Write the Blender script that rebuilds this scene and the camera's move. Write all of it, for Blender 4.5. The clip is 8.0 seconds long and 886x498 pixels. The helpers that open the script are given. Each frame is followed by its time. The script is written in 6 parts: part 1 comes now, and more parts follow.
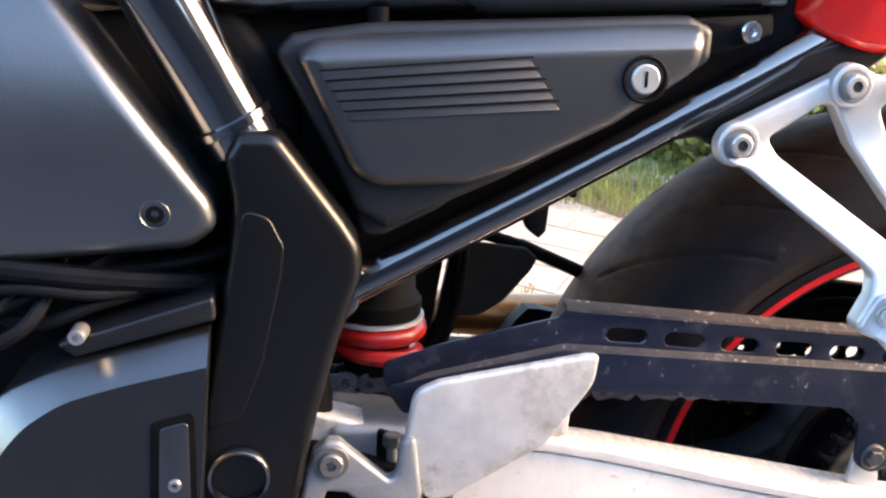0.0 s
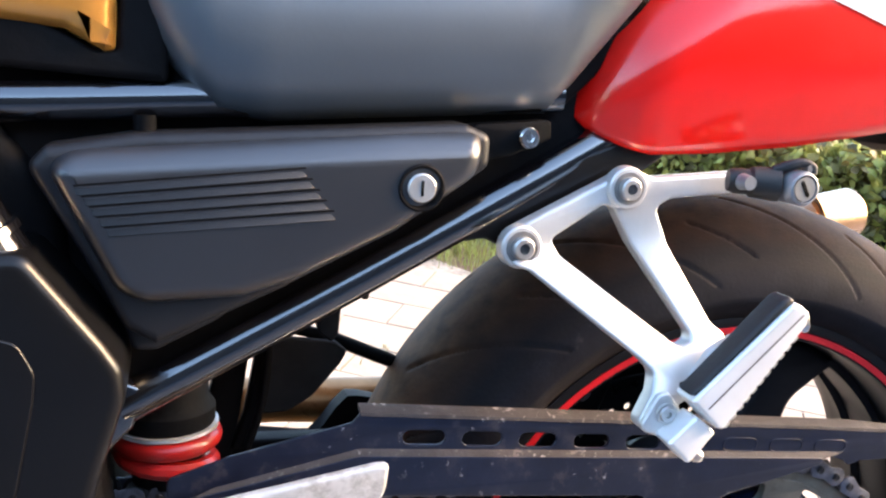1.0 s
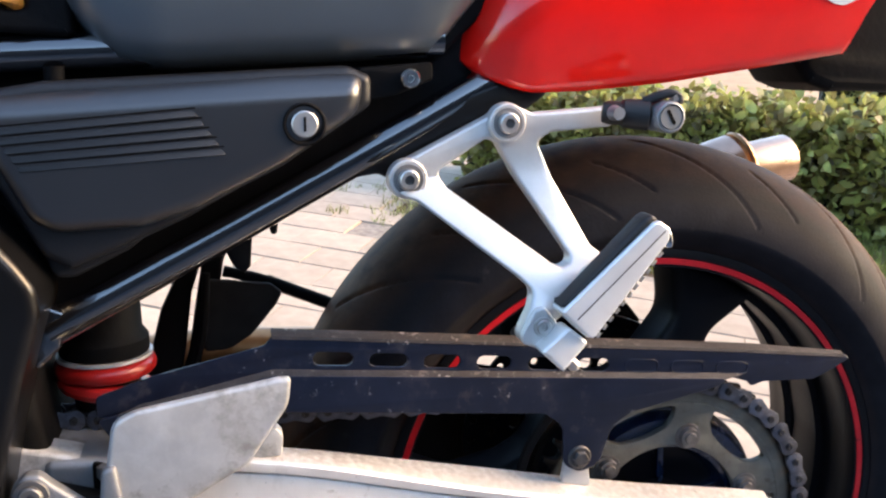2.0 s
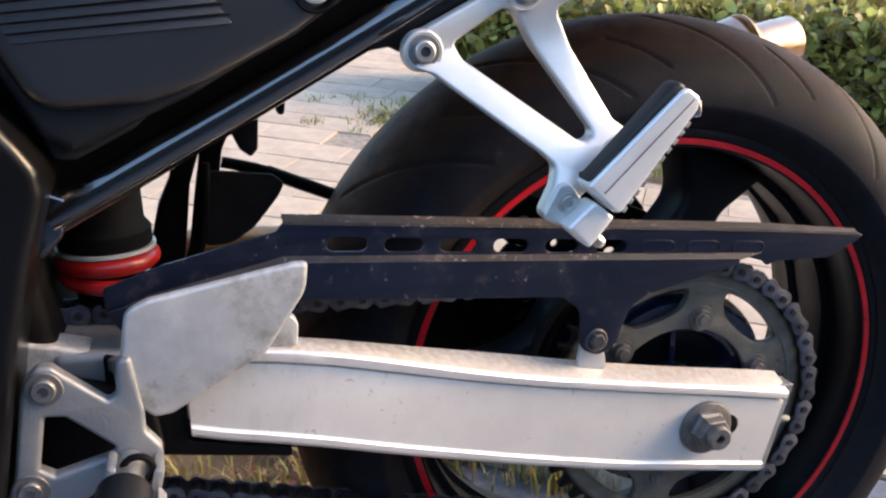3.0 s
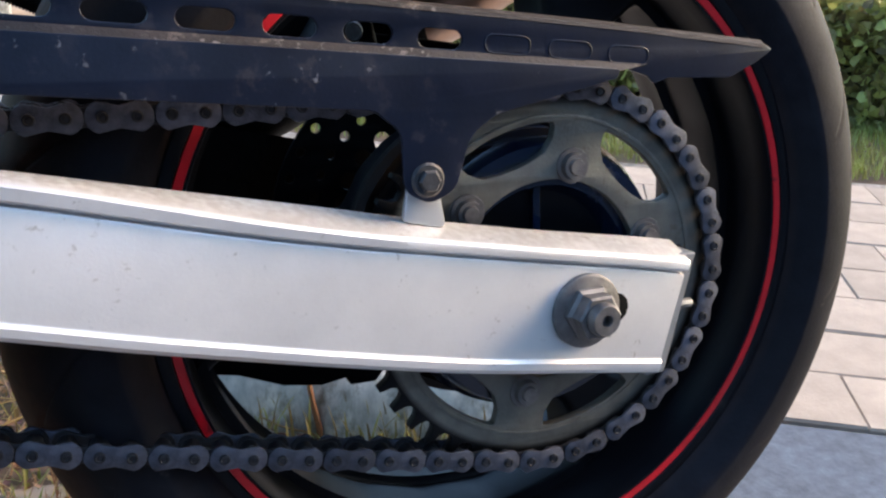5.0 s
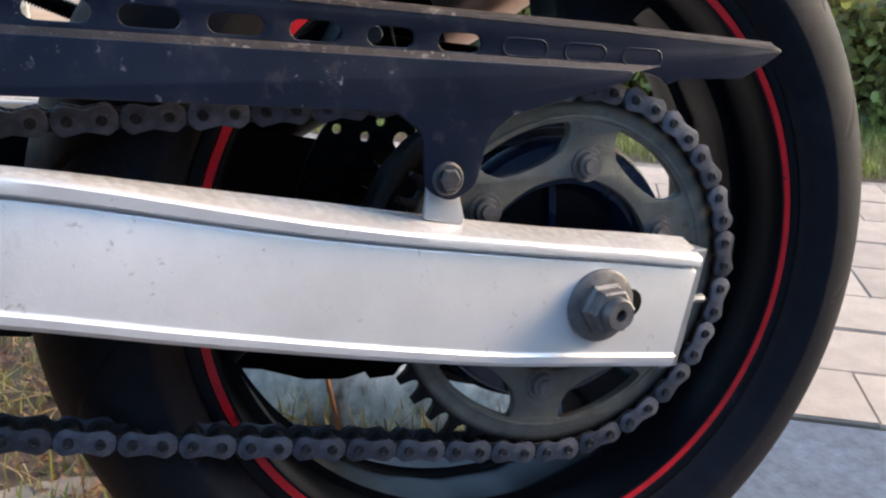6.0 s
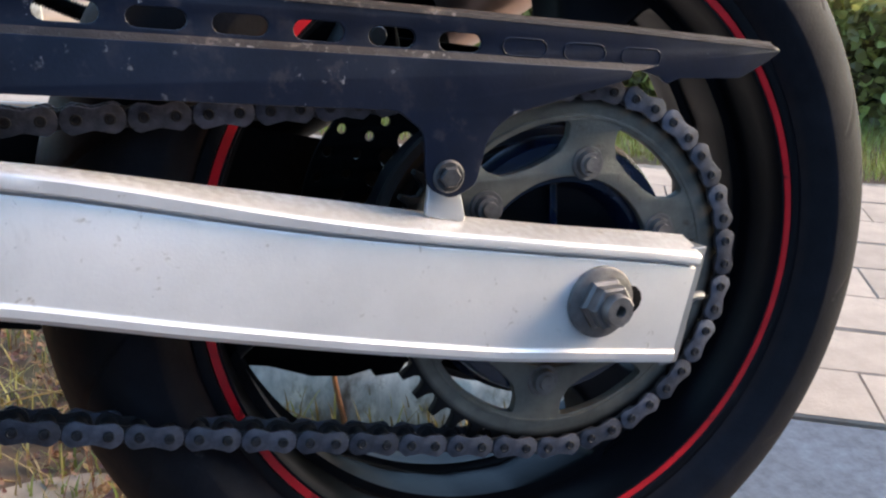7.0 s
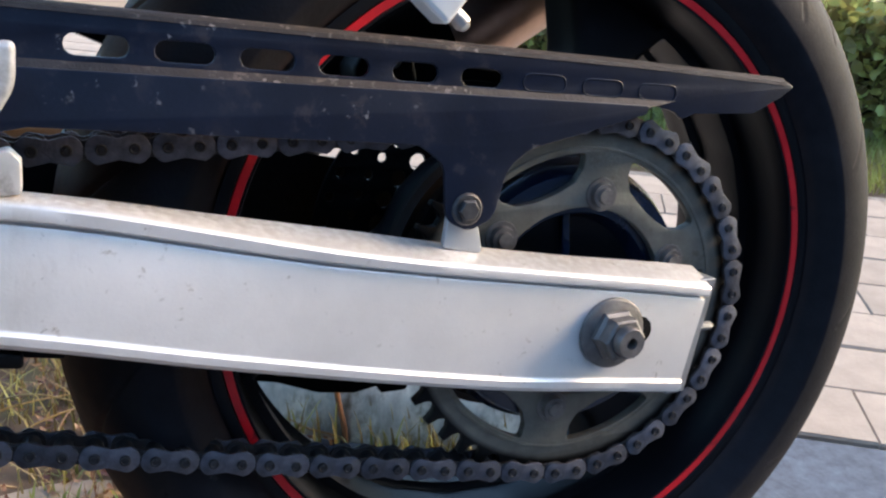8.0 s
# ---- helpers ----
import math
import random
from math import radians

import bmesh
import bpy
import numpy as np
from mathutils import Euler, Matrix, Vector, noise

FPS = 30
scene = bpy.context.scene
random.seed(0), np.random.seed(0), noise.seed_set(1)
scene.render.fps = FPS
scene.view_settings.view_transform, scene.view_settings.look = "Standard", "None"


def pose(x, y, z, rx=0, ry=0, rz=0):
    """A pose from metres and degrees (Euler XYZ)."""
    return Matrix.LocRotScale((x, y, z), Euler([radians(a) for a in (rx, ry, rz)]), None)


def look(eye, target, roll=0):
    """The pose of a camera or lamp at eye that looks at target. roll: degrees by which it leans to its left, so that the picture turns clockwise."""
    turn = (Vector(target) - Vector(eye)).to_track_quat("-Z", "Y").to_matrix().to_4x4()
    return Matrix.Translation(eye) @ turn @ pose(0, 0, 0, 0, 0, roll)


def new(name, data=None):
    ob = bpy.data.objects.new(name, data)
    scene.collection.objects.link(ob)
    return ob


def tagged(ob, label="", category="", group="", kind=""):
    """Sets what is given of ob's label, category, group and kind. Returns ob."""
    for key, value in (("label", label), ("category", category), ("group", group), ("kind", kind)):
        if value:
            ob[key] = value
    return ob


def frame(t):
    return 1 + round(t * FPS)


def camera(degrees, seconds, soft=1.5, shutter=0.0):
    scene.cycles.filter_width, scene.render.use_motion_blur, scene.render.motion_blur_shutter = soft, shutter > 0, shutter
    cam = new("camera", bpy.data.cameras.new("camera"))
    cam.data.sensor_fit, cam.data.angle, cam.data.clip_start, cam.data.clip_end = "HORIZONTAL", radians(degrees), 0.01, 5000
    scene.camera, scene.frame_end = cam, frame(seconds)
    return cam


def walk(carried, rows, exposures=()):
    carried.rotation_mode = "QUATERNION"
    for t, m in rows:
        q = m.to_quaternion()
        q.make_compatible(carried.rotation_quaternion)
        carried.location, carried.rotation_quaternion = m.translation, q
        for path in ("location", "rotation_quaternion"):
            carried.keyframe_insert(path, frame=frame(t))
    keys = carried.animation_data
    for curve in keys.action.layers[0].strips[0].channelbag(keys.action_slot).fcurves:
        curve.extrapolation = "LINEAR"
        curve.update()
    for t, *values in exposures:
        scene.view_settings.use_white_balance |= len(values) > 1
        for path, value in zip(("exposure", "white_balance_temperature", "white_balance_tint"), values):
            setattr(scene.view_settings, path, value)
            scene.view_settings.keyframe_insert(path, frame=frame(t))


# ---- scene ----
cam = camera(53.2, 8.0, soft=2.3)
ROWS = [
    (0.0, -0.4751, -0.6238, 0.6634, 75.36, -2.44, -8.41),
    (0.5, -0.4538, -0.6154, 0.6788, 77.73, -2.88, -11.38),
    (1.0, -0.4199, -0.6170, 0.6987, 78.60, -3.01, -16.31),
    (1.5, -0.3597, -0.6742, 0.6970, 79.02, -1.10, -14.94),
    (1.7, -0.3387, -0.6966, 0.6865, 78.59, -0.90, -14.01),
    (2.8, -0.3706, -0.6847, 0.6624, 74.69, 0.01, -15.55),
    (3.0, -0.3713, -0.6738, 0.6430, 72.86, 0.04, -16.41),
    (3.2, -0.3814, -0.6713, 0.5954, 73.17, 0.50, -17.89),
    (3.5, -0.3663, -0.6469, 0.5913, 71.56, -0.23, -19.13),
    (4.0, -0.3368, -0.6052, 0.5545, 74.08, -1.52, -21.96),
    (4.5, -0.2932, -0.5630, 0.4982, 75.25, -0.81, -22.53),
    (5.0, -0.2726, -0.5356, 0.4685, 75.01, 0.31, -24.85),
    (5.2, -0.2671, -0.5416, 0.4615, 75.32, 0.75, -24.20),
    (6.3, -0.2865, -0.5544, 0.4730, 74.96, 0.34, -23.94),
    (6.5, -0.2828, -0.5595, 0.4730, 75.20, 0.22, -23.44),
    (7.0, -0.2814, -0.5591, 0.4692, 75.24, 0.64, -23.37),
    (7.5, -0.2736, -0.5650, 0.4712, 75.14, 0.58, -22.77),
    (8.0, -0.2955, -0.5532, 0.4908, 74.85, -0.68, -23.72),
]
walk(cam, [(t, pose(x, y, z, rx, ry, rz)) for t, x, y, z, rx, ry, rz in ROWS],
     exposures=[(0.0, 3.0, 6850, 11), (0.5, 3.15, 6850, 11), (1.0, 3.05, 6800, 9), (1.7, 2.66, 6800, 8), (2.8, 2.18, 6650, 8), (4.0, 2.18, 6100, 5), (8.0, 2.12, 5950, 3)])

# ---- light: a low warm sun behind the tail, and an open sky ----
SUN_FROM = Vector((1.0, -0.2, 0.5))
SUN_EL = math.degrees(math.atan2(SUN_FROM.z, math.hypot(SUN_FROM.x, SUN_FROM.y)))
world = bpy.data.worlds.new("world")
scene.world = world
world.use_nodes = True
wn = world.node_tree
sky = wn.nodes.new("ShaderNodeTexSky")
sky.sky_type = "NISHITA"
sky.sun_disc = False
sky.sun_elevation = radians(SUN_EL)
sky.sun_rotation = math.atan2(SUN_FROM.x, SUN_FROM.y)
sky.air_density, sky.dust_density, sky.ozone_density = 1.0, 1.6, 2.0
wn.links.new(sky.outputs[0], wn.nodes["Background"].inputs[0])
wn.nodes["Background"].inputs[1].default_value = 0.15
sun = bpy.data.lights.new("sun", "SUN")
sun.energy, sun.angle, sun.color = 1.0, radians(22), (1.0, 0.58, 0.26)
sun_ob = new("sun", sun)
sun_ob.matrix_world = look(SUN_FROM * 20, (0, 0, 0))

# ---- materials ----


def material(name, base, rough=0.5, metal=0.0, coat=0.0, vary=0.15, grain=40.0, bump=0.0, bump_scale=200.0,
             dirt=None, dirt_amount=0.0, dirt_scale=8.0, spec=0.5, rough_vary=0.1, per_piece=0.0, stretch=(1, 1, 1), coat_ior=1.5, coat_rough=0.06):
    """Base colour with two scales of noise, dirt patches, roughness variation and fine relief."""
    m = bpy.data.materials.new(name)
    m.use_nodes = True
    nt = m.node_tree
    n, l = nt.nodes, nt.links
    b = n["Principled BSDF"]
    co = n.new("ShaderNodeTexCoord")
    mp = n.new("ShaderNodeMapping")
    mp.inputs["Scale"].default_value = stretch
    l.new(co.outputs["Object"], mp.inputs[0])

    def noise_tex(scale, detail=4.0, r=0.6):
        t = n.new("ShaderNodeTexNoise")
        t.inputs["Scale"].default_value, t.inputs["Detail"].default_value, t.inputs["Roughness"].default_value = scale, detail, r
        l.new(mp.outputs[0], t.inputs["Vector"])
        return t

    def ramp(src, lo, hi, a, c):
        r = n.new("ShaderNodeMapRange")
        r.inputs["From Min"].default_value, r.inputs["From Max"].default_value = lo, hi
        r.inputs["To Min"].default_value, r.inputs["To Max"].default_value = a, c
        l.new(src, r.inputs["Value"])
        return r.outputs["Result"]

    fine, wide = noise_tex(grain), noise_tex(grain / 9, 3.0)
    add = n.new("ShaderNodeMath")
    add.operation = "MULTIPLY"
    l.new(ramp(fine.outputs["Fac"], 0.3, 0.7, 1 - vary, 1 + vary), add.inputs[0])
    l.new(ramp(wide.outputs["Fac"], 0.3, 0.7, 1 - vary, 1 + vary), add.inputs[1])
    value = add.outputs[0]
    if per_piece:
        info = n.new("ShaderNodeObjectInfo")
        mul = n.new("ShaderNodeMath")
        mul.operation = "MULTIPLY"
        l.new(value, mul.inputs[0])
        l.new(ramp(info.outputs["Random"], 0, 1, 1 - per_piece, 1 + per_piece), mul.inputs[1])
        value = mul.outputs[0]
    colour = n.new("ShaderNodeMix")
    colour.data_type, colour.blend_type = "RGBA", "MULTIPLY"
    colour.inputs["Factor"].default_value = 1.0
    colour.inputs["A"].default_value = (*base, 1)
    l.new(value, colour.inputs["B"])
    out = colour.outputs["Result"]
    rough_out = ramp(wide.outputs["Fac"], 0.3, 0.7, max(0.02, rough - rough_vary), min(1, rough + rough_vary))
    if dirt:
        patch = noise_tex(dirt_scale, 8.0, 0.7)
        mix = n.new("ShaderNodeMix")
        mix.data_type = "RGBA"
        mask = ramp(patch.outputs["Fac"], 0.62 - dirt_amount * 0.3, 0.72 - dirt_amount * 0.2, 0, 1)
        l.new(mask, mix.inputs["Factor"])
        l.new(out, mix.inputs["A"])
        mix.inputs["B"].default_value = (*dirt, 1)
        out = mix.outputs["Result"]
        mr = n.new("ShaderNodeMix")
        l.new(mask, mr.inputs["Factor"])
        l.new(rough_out, mr.inputs["A"])
        mr.inputs["B"].default_value = 0.8
        rough_out = mr.outputs["Result"]
    l.new(out, b.inputs["Base Color"])
    l.new(rough_out, b.inputs["Roughness"])
    b.inputs["Metallic"].default_value = metal
    b.inputs["Coat Weight"].default_value = coat
    b.inputs["Coat Roughness"].default_value = coat_rough
    b.inputs["Coat IOR"].default_value = coat_ior
    b.inputs["Specular IOR Level"].default_value = spec
    if bump:
        t = noise_tex(bump_scale, 3.0)
        bp = n.new("ShaderNodeBump")
        bp.inputs["Strength"].default_value, bp.inputs["Distance"].default_value = bump, 0.001
        l.new(t.outputs["Fac"], bp.inputs["Height"])
        l.new(bp.outputs[0], b.inputs["Normal"])
    return m


GLOSS = material("black_gloss_paint", (0.003, 0.003, 0.004), 0.13, spec=0.8, coat=1.0, coat_ior=2.0, coat_rough=0.1, vary=0.1, rough_vary=0.05, bump=0.03, bump_scale=120)
GLOSSDARK = material("black_casting_paint", (0.003, 0.003, 0.0034), 0.36, spec=0.2, coat=0.28, coat_ior=1.5, coat_rough=0.14, vary=0.1, rough_vary=0.05, bump=0.03, bump_scale=120)
PLASTIC = material("black_moulded_plastic", (0.0055, 0.0062, 0.009), 0.34, spec=0.8, coat=0.5, coat_ior=1.85, coat_rough=0.36, vary=0.12, bump=0.12, bump_scale=900, rough_vary=0.06)
MATT = material("matt_black_plastic", (0.006, 0.0067, 0.009), 0.4, spec=0.45, vary=0.12, bump=0.15, bump_scale=800)
PANEL = material("charcoal_panel_plastic", (0.012, 0.0145, 0.019), 0.34, spec=0.9, coat=0.75, coat_ior=1.9, coat_rough=0.34, vary=0.1, bump=0.2, bump_scale=900, rough_vary=0.05)
# near-black for grimy and black parts, and in place of shade on hidden ones
DARK = material("dark_grime_and_shade", (0.003, 0.003, 0.0035), 0.6, spec=0.1, vary=0.3, bump=0.4, bump_scale=150)
VINYL = material("black_seat_vinyl", (0.05, 0.064, 0.078), 0.4, spec=1.0, coat=0.5, coat_ior=1.6, coat_rough=0.35, vary=0.08, grain=14, bump=0.07, bump_scale=260)
RED = material("red_gloss_paint", (0.88, 0.011, 0.007), 0.35, spec=0.05, coat=0.9, coat_ior=1.62, coat_rough=0.14, vary=0.05, grain=30, rough_vary=0.05)
WHITE = material("white_decal", (0.8, 0.79, 0.77), 0.3, coat=0.6, vary=0.03)
CAST = material("silver_cast_aluminium", (0.6, 0.6, 0.59), 0.4, metal=0.55, vary=0.07, bump=0.07, bump_scale=700)
WORN = material("worn_aluminium_plate", (0.62, 0.605, 0.58), 0.5, metal=0.5, vary=0.12, grain=60, bump=0.1, bump_scale=300,
                dirt=(0.33, 0.31, 0.28), dirt_amount=0.35, dirt_scale=22)
ARM = material("satin_aluminium", (0.81, 0.775, 0.735), 0.42, metal=0.6, vary=0.05, grain=30, bump=0.08, bump_scale=500,
               dirt=(0.42, 0.37, 0.31), dirt_amount=-0.03, dirt_scale=90)
PEGSILVER = material("bright_peg_aluminium", (0.86, 0.86, 0.85), 0.3, metal=0.5, vary=0.05, bump=0.06, bump_scale=400)
BRACKET = material("dull_cast_bracket", (0.25, 0.26, 0.275), 0.5, metal=0.5, vary=0.12, bump=0.25, bump_scale=500, dirt=(0.2, 0.19, 0.18), dirt_amount=0.05, dirt_scale=30)
POLISHED = material("polished_aluminium", (0.85, 0.85, 0.85), 0.16, metal=1.0, vary=0.04, bump=0.05)
BOLT = material("zinc_bolt", (0.55, 0.54, 0.52), 0.35, metal=0.9, vary=0.15, bump=0.2, bump_scale=400)
NUT = material("weathered_axle_nut", (0.15, 0.142, 0.138), 0.5, metal=0.7, vary=0.25, grain=120, bump=0.4, bump_scale=500)
GREASED = material("dark_greasy_bolt", (0.06, 0.06, 0.064), 0.55, metal=0.6, vary=0.3, grain=120, bump=0.4, bump_scale=500)
GUARD = material("scuffed_guard_plastic", (0.0075, 0.0105, 0.023), 0.32, spec=0.4, vary=0.2, grain=60, bump=0.1, bump_scale=400,
                 dirt=(0.34, 0.33, 0.32), dirt_amount=-0.14, dirt_scale=75)
HOSE = material("worn_hose_rubber", (0.003, 0.0036, 0.005), 0.5, spec=0.15, vary=0.3, grain=80, bump=0.3, bump_scale=300)
DUSTY = material("dusty_guard_plastic", (0.034, 0.028, 0.028), 0.75, vary=0.3, grain=60, bump=0.5, bump_scale=400,
                 dirt=(0.2, 0.16, 0.13), dirt_amount=0.05, dirt_scale=60)
CHAIN = material("greasy_chain_steel", (0.075, 0.079, 0.10), 0.5, metal=0.6, vary=0.35, grain=150, bump=0.4, bump_scale=700, per_piece=0.3)
ROLLER = material("greasy_roller_steel", (0.03, 0.03, 0.033), 0.5, metal=0.6, vary=0.3, grain=150)
SPROCKET = material("dull_sprocket_steel", (0.15, 0.148, 0.13), 0.5, metal=0.65, vary=0.2, grain=70, bump=0.3, bump_scale=500,
                    dirt=(0.1, 0.085, 0.06), dirt_amount=0.1, dirt_scale=25)
RUBBER = material("tyre_rubber", (0.0115, 0.0113, 0.0145), 0.72, spec=0.12, vary=0.25, grain=50, bump=0.25, bump_scale=350, rough_vary=0.12,
                  dirt=(0.045, 0.042, 0.042), dirt_amount=-0.03, dirt_scale=38)
RIM = material("black_wheel_paint", (0.004, 0.0042, 0.006), 0.45, spec=0.2, vary=0.2, bump=0.1,
               dirt=(0.02, 0.018, 0.017), dirt_amount=0.0, dirt_scale=20)
TAPE = material("red_rim_tape", (0.6, 0.006, 0.014), 0.4, vary=0.15, grain=60, dirt=(0.02, 0.005, 0.006), dirt_amount=0.06, dirt_scale=70)
STEEL = material("brushed_stainless_exhaust", (0.46, 0.315, 0.235), 0.34, metal=1.0, vary=0.12, grain=60, bump=0.08, bump_scale=500)
HEATED = material("heat_tinted_pipe_steel", (0.42, 0.235, 0.11), 0.42, metal=0.85, vary=0.2, grain=25, bump=0.1, bump_scale=400,
                  dirt=(0.12, 0.07, 0.04), dirt_amount=0.1, dirt_scale=14)
# a golden reflection on the tank, painted as its amber base colour
GOLD = material("amber_tank_reflection", (0.62, 0.27, 0.05), 0.16, coat=1.0, metal=0.4, vary=0.15, grain=14)
CARRIER = material("blue_black_carrier_paint", (0.004, 0.010, 0.03), 0.25, spec=0.8, vary=0.3, grain=40, dirt=(0.03, 0.025, 0.02), dirt_amount=0.05, dirt_scale=18)
KERB = material("weathered_pale_stone", (0.47, 0.455, 0.41), 0.9, vary=0.4, grain=45, bump=1.0, bump_scale=120, dirt=(0.15, 0.14, 0.1), dirt_amount=0.35, dirt_scale=22, stretch=(1, 1, 0.5))
DRUM = material("dusty_drum_paint", (0.02, 0.0165, 0.015), 0.55, spec=0.3, vary=0.3, grain=30, bump=0.2)
RUBBERFLAP = material("dusty_flap_rubber", (0.016, 0.0145, 0.0135), 0.8, spec=0.2, vary=0.25, grain=40)
SPRING = material("red_spring_paint", (0.33, 0.006, 0.005), 0.35, coat=0.3, vary=0.15)
PEGRUBBER = material("black_peg_rubber", (0.0045, 0.0055, 0.008), 0.5, spec=0.25, vary=0.2, bump=0.2)
GRIP = material("ribbed_grip_rubber", (0.012, 0.012, 0.013), 0.6, vary=0.2, bump=0.3)
SLAB = material("pale_concrete_paver", (0.43, 0.345, 0.265), 0.92, spec=0.12, vary=0.1, grain=25, bump=0.6, bump_scale=180, per_piece=0.09,
                dirt=(0.32, 0.28, 0.23), dirt_amount=0.05, dirt_scale=9)
JOINT = material("sandy_joint", (0.3, 0.255, 0.21), 0.95, spec=0.1, vary=0.3, grain=60, bump=0.8, bump_scale=200)
# concrete darkened and blued: the yard's shade is put into the base colour
CONCRETE = material("shade_blue_concrete", (0.095, 0.11, 0.135), 0.88, vary=0.28, grain=70, bump=0.7, bump_scale=150,
                    dirt=(0.14, 0.145, 0.15), dirt_amount=0.1, dirt_scale=7)
EARTH = material("dry_earth", (0.115, 0.075, 0.045), 0.95, vary=0.35, grain=22, bump=1.0, bump_scale=90,
                 dirt=(0.1, 0.11, 0.045), dirt_amount=0.3, dirt_scale=4)


def leaf_material(name, green, spread=0.5):
    m = bpy.data.materials.new(name)
    m.use_nodes = True
    n, l = m.node_tree.nodes, m.node_tree.links
    b = n["Principled BSDF"]
    geo = n.new("ShaderNodeNewGeometry")
    hsv = n.new("ShaderNodeHueSaturation")
    hsv.inputs["Color"].default_value = (*green, 1)
    for key, (lo, hi) in (("Hue", (0.455, 0.52)), ("Value", (1 - spread, 1 + spread))):
        r = n.new("ShaderNodeMapRange")
        r.inputs["To Min"].default_value, r.inputs["To Max"].default_value = lo, hi
        l.new(geo.outputs["Random Per Island"], r.inputs["Value"])
        l.new(r.outputs["Result"], hsv.inputs[key])
    l.new(hsv.outputs[0], b.inputs["Base Color"])
    b.inputs["Roughness"].default_value = 0.45
    out = n["Material Output"]
    glow = n.new("ShaderNodeBsdfTranslucent")
    l.new(hsv.outputs[0], glow.inputs["Color"])
    mix = n.new("ShaderNodeMixShader")
    mix.inputs["Fac"].default_value = 0.35
    l.new(b.outputs[0], mix.inputs[1])
    l.new(glow.outputs[0], mix.inputs[2])
    l.new(mix.outputs[0], out.inputs["Surface"])
    return m


LEAF = leaf_material("hedge_leaf", (0.27, 0.265, 0.075), 0.65)
GRASS = leaf_material("grass_blade", (0.2, 0.24, 0.06), 0.5)
STRAW = leaf_material("dry_straw", (0.3, 0.215, 0.09), 0.45)
YELLOW = leaf_material("yellow_leaf", (0.55, 0.38, 0.04), 0.3)
TWIG = material("hedge_twig", (0.07, 0.05, 0.035), 0.9, vary=0.3)

SANDSTONE = material("sand_coloured_render", (0.42, 0.31, 0.23), 0.9, vary=0.2, grain=3)
RUST = material("rust_brown_stem", (0.22, 0.095, 0.035), 0.8, vary=0.3, grain=90)
SANDROCK = material("beige_flat_stone", (0.34, 0.28, 0.215), 0.9, spec=0.1, vary=0.25, grain=40, bump=0.8, bump_scale=90)
BACKDROP = material("dark_backdrop_wall", (0.04, 0.046, 0.06), 0.9, vary=0.2, grain=3)
CASE = material("satin_engine_paint", (0.007, 0.008, 0.0105), 0.34, spec=0.5, coat=1.0, coat_ior=1.82, coat_rough=0.26, vary=0.15, bump=0.12, bump_scale=500)
# dimmer copy of the engine paint, for a face that mirrors darker surroundings
CASEFACE = material("dimmed_engine_paint", (0.006, 0.007, 0.0095), 0.42, spec=0.35, coat=0.45, coat_ior=1.6, coat_rough=0.3, vary=0.2, bump=0.15, bump_scale=500)
GREYBOLT = material("dull_grey_bolt", (0.2, 0.2, 0.2), 0.5, metal=0.7, vary=0.25, bump=0.3, bump_scale=400)


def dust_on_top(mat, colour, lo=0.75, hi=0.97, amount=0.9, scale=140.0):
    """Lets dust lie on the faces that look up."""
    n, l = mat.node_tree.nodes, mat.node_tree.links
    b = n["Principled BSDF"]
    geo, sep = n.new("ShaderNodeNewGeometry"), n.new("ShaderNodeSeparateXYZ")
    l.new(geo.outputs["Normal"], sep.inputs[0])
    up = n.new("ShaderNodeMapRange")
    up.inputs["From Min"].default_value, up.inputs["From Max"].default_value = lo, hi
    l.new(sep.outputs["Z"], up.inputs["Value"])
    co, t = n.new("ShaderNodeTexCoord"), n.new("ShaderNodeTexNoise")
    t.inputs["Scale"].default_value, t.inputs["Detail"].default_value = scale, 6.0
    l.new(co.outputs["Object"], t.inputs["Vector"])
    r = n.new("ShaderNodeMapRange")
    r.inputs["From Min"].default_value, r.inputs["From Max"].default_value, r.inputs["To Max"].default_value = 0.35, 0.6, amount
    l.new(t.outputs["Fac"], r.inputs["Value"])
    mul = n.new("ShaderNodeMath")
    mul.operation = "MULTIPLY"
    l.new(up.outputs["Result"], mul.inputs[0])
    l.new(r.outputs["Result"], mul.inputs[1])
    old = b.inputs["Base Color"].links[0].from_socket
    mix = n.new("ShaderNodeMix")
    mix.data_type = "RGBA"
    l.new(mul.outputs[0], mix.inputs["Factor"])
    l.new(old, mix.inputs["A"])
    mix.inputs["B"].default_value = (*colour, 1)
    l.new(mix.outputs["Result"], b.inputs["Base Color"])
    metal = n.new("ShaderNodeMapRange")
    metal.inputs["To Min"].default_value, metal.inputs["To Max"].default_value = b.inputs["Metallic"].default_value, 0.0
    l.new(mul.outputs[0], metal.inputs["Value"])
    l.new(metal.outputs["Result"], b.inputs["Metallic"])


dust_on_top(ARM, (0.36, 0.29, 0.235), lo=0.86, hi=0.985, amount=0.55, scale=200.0)


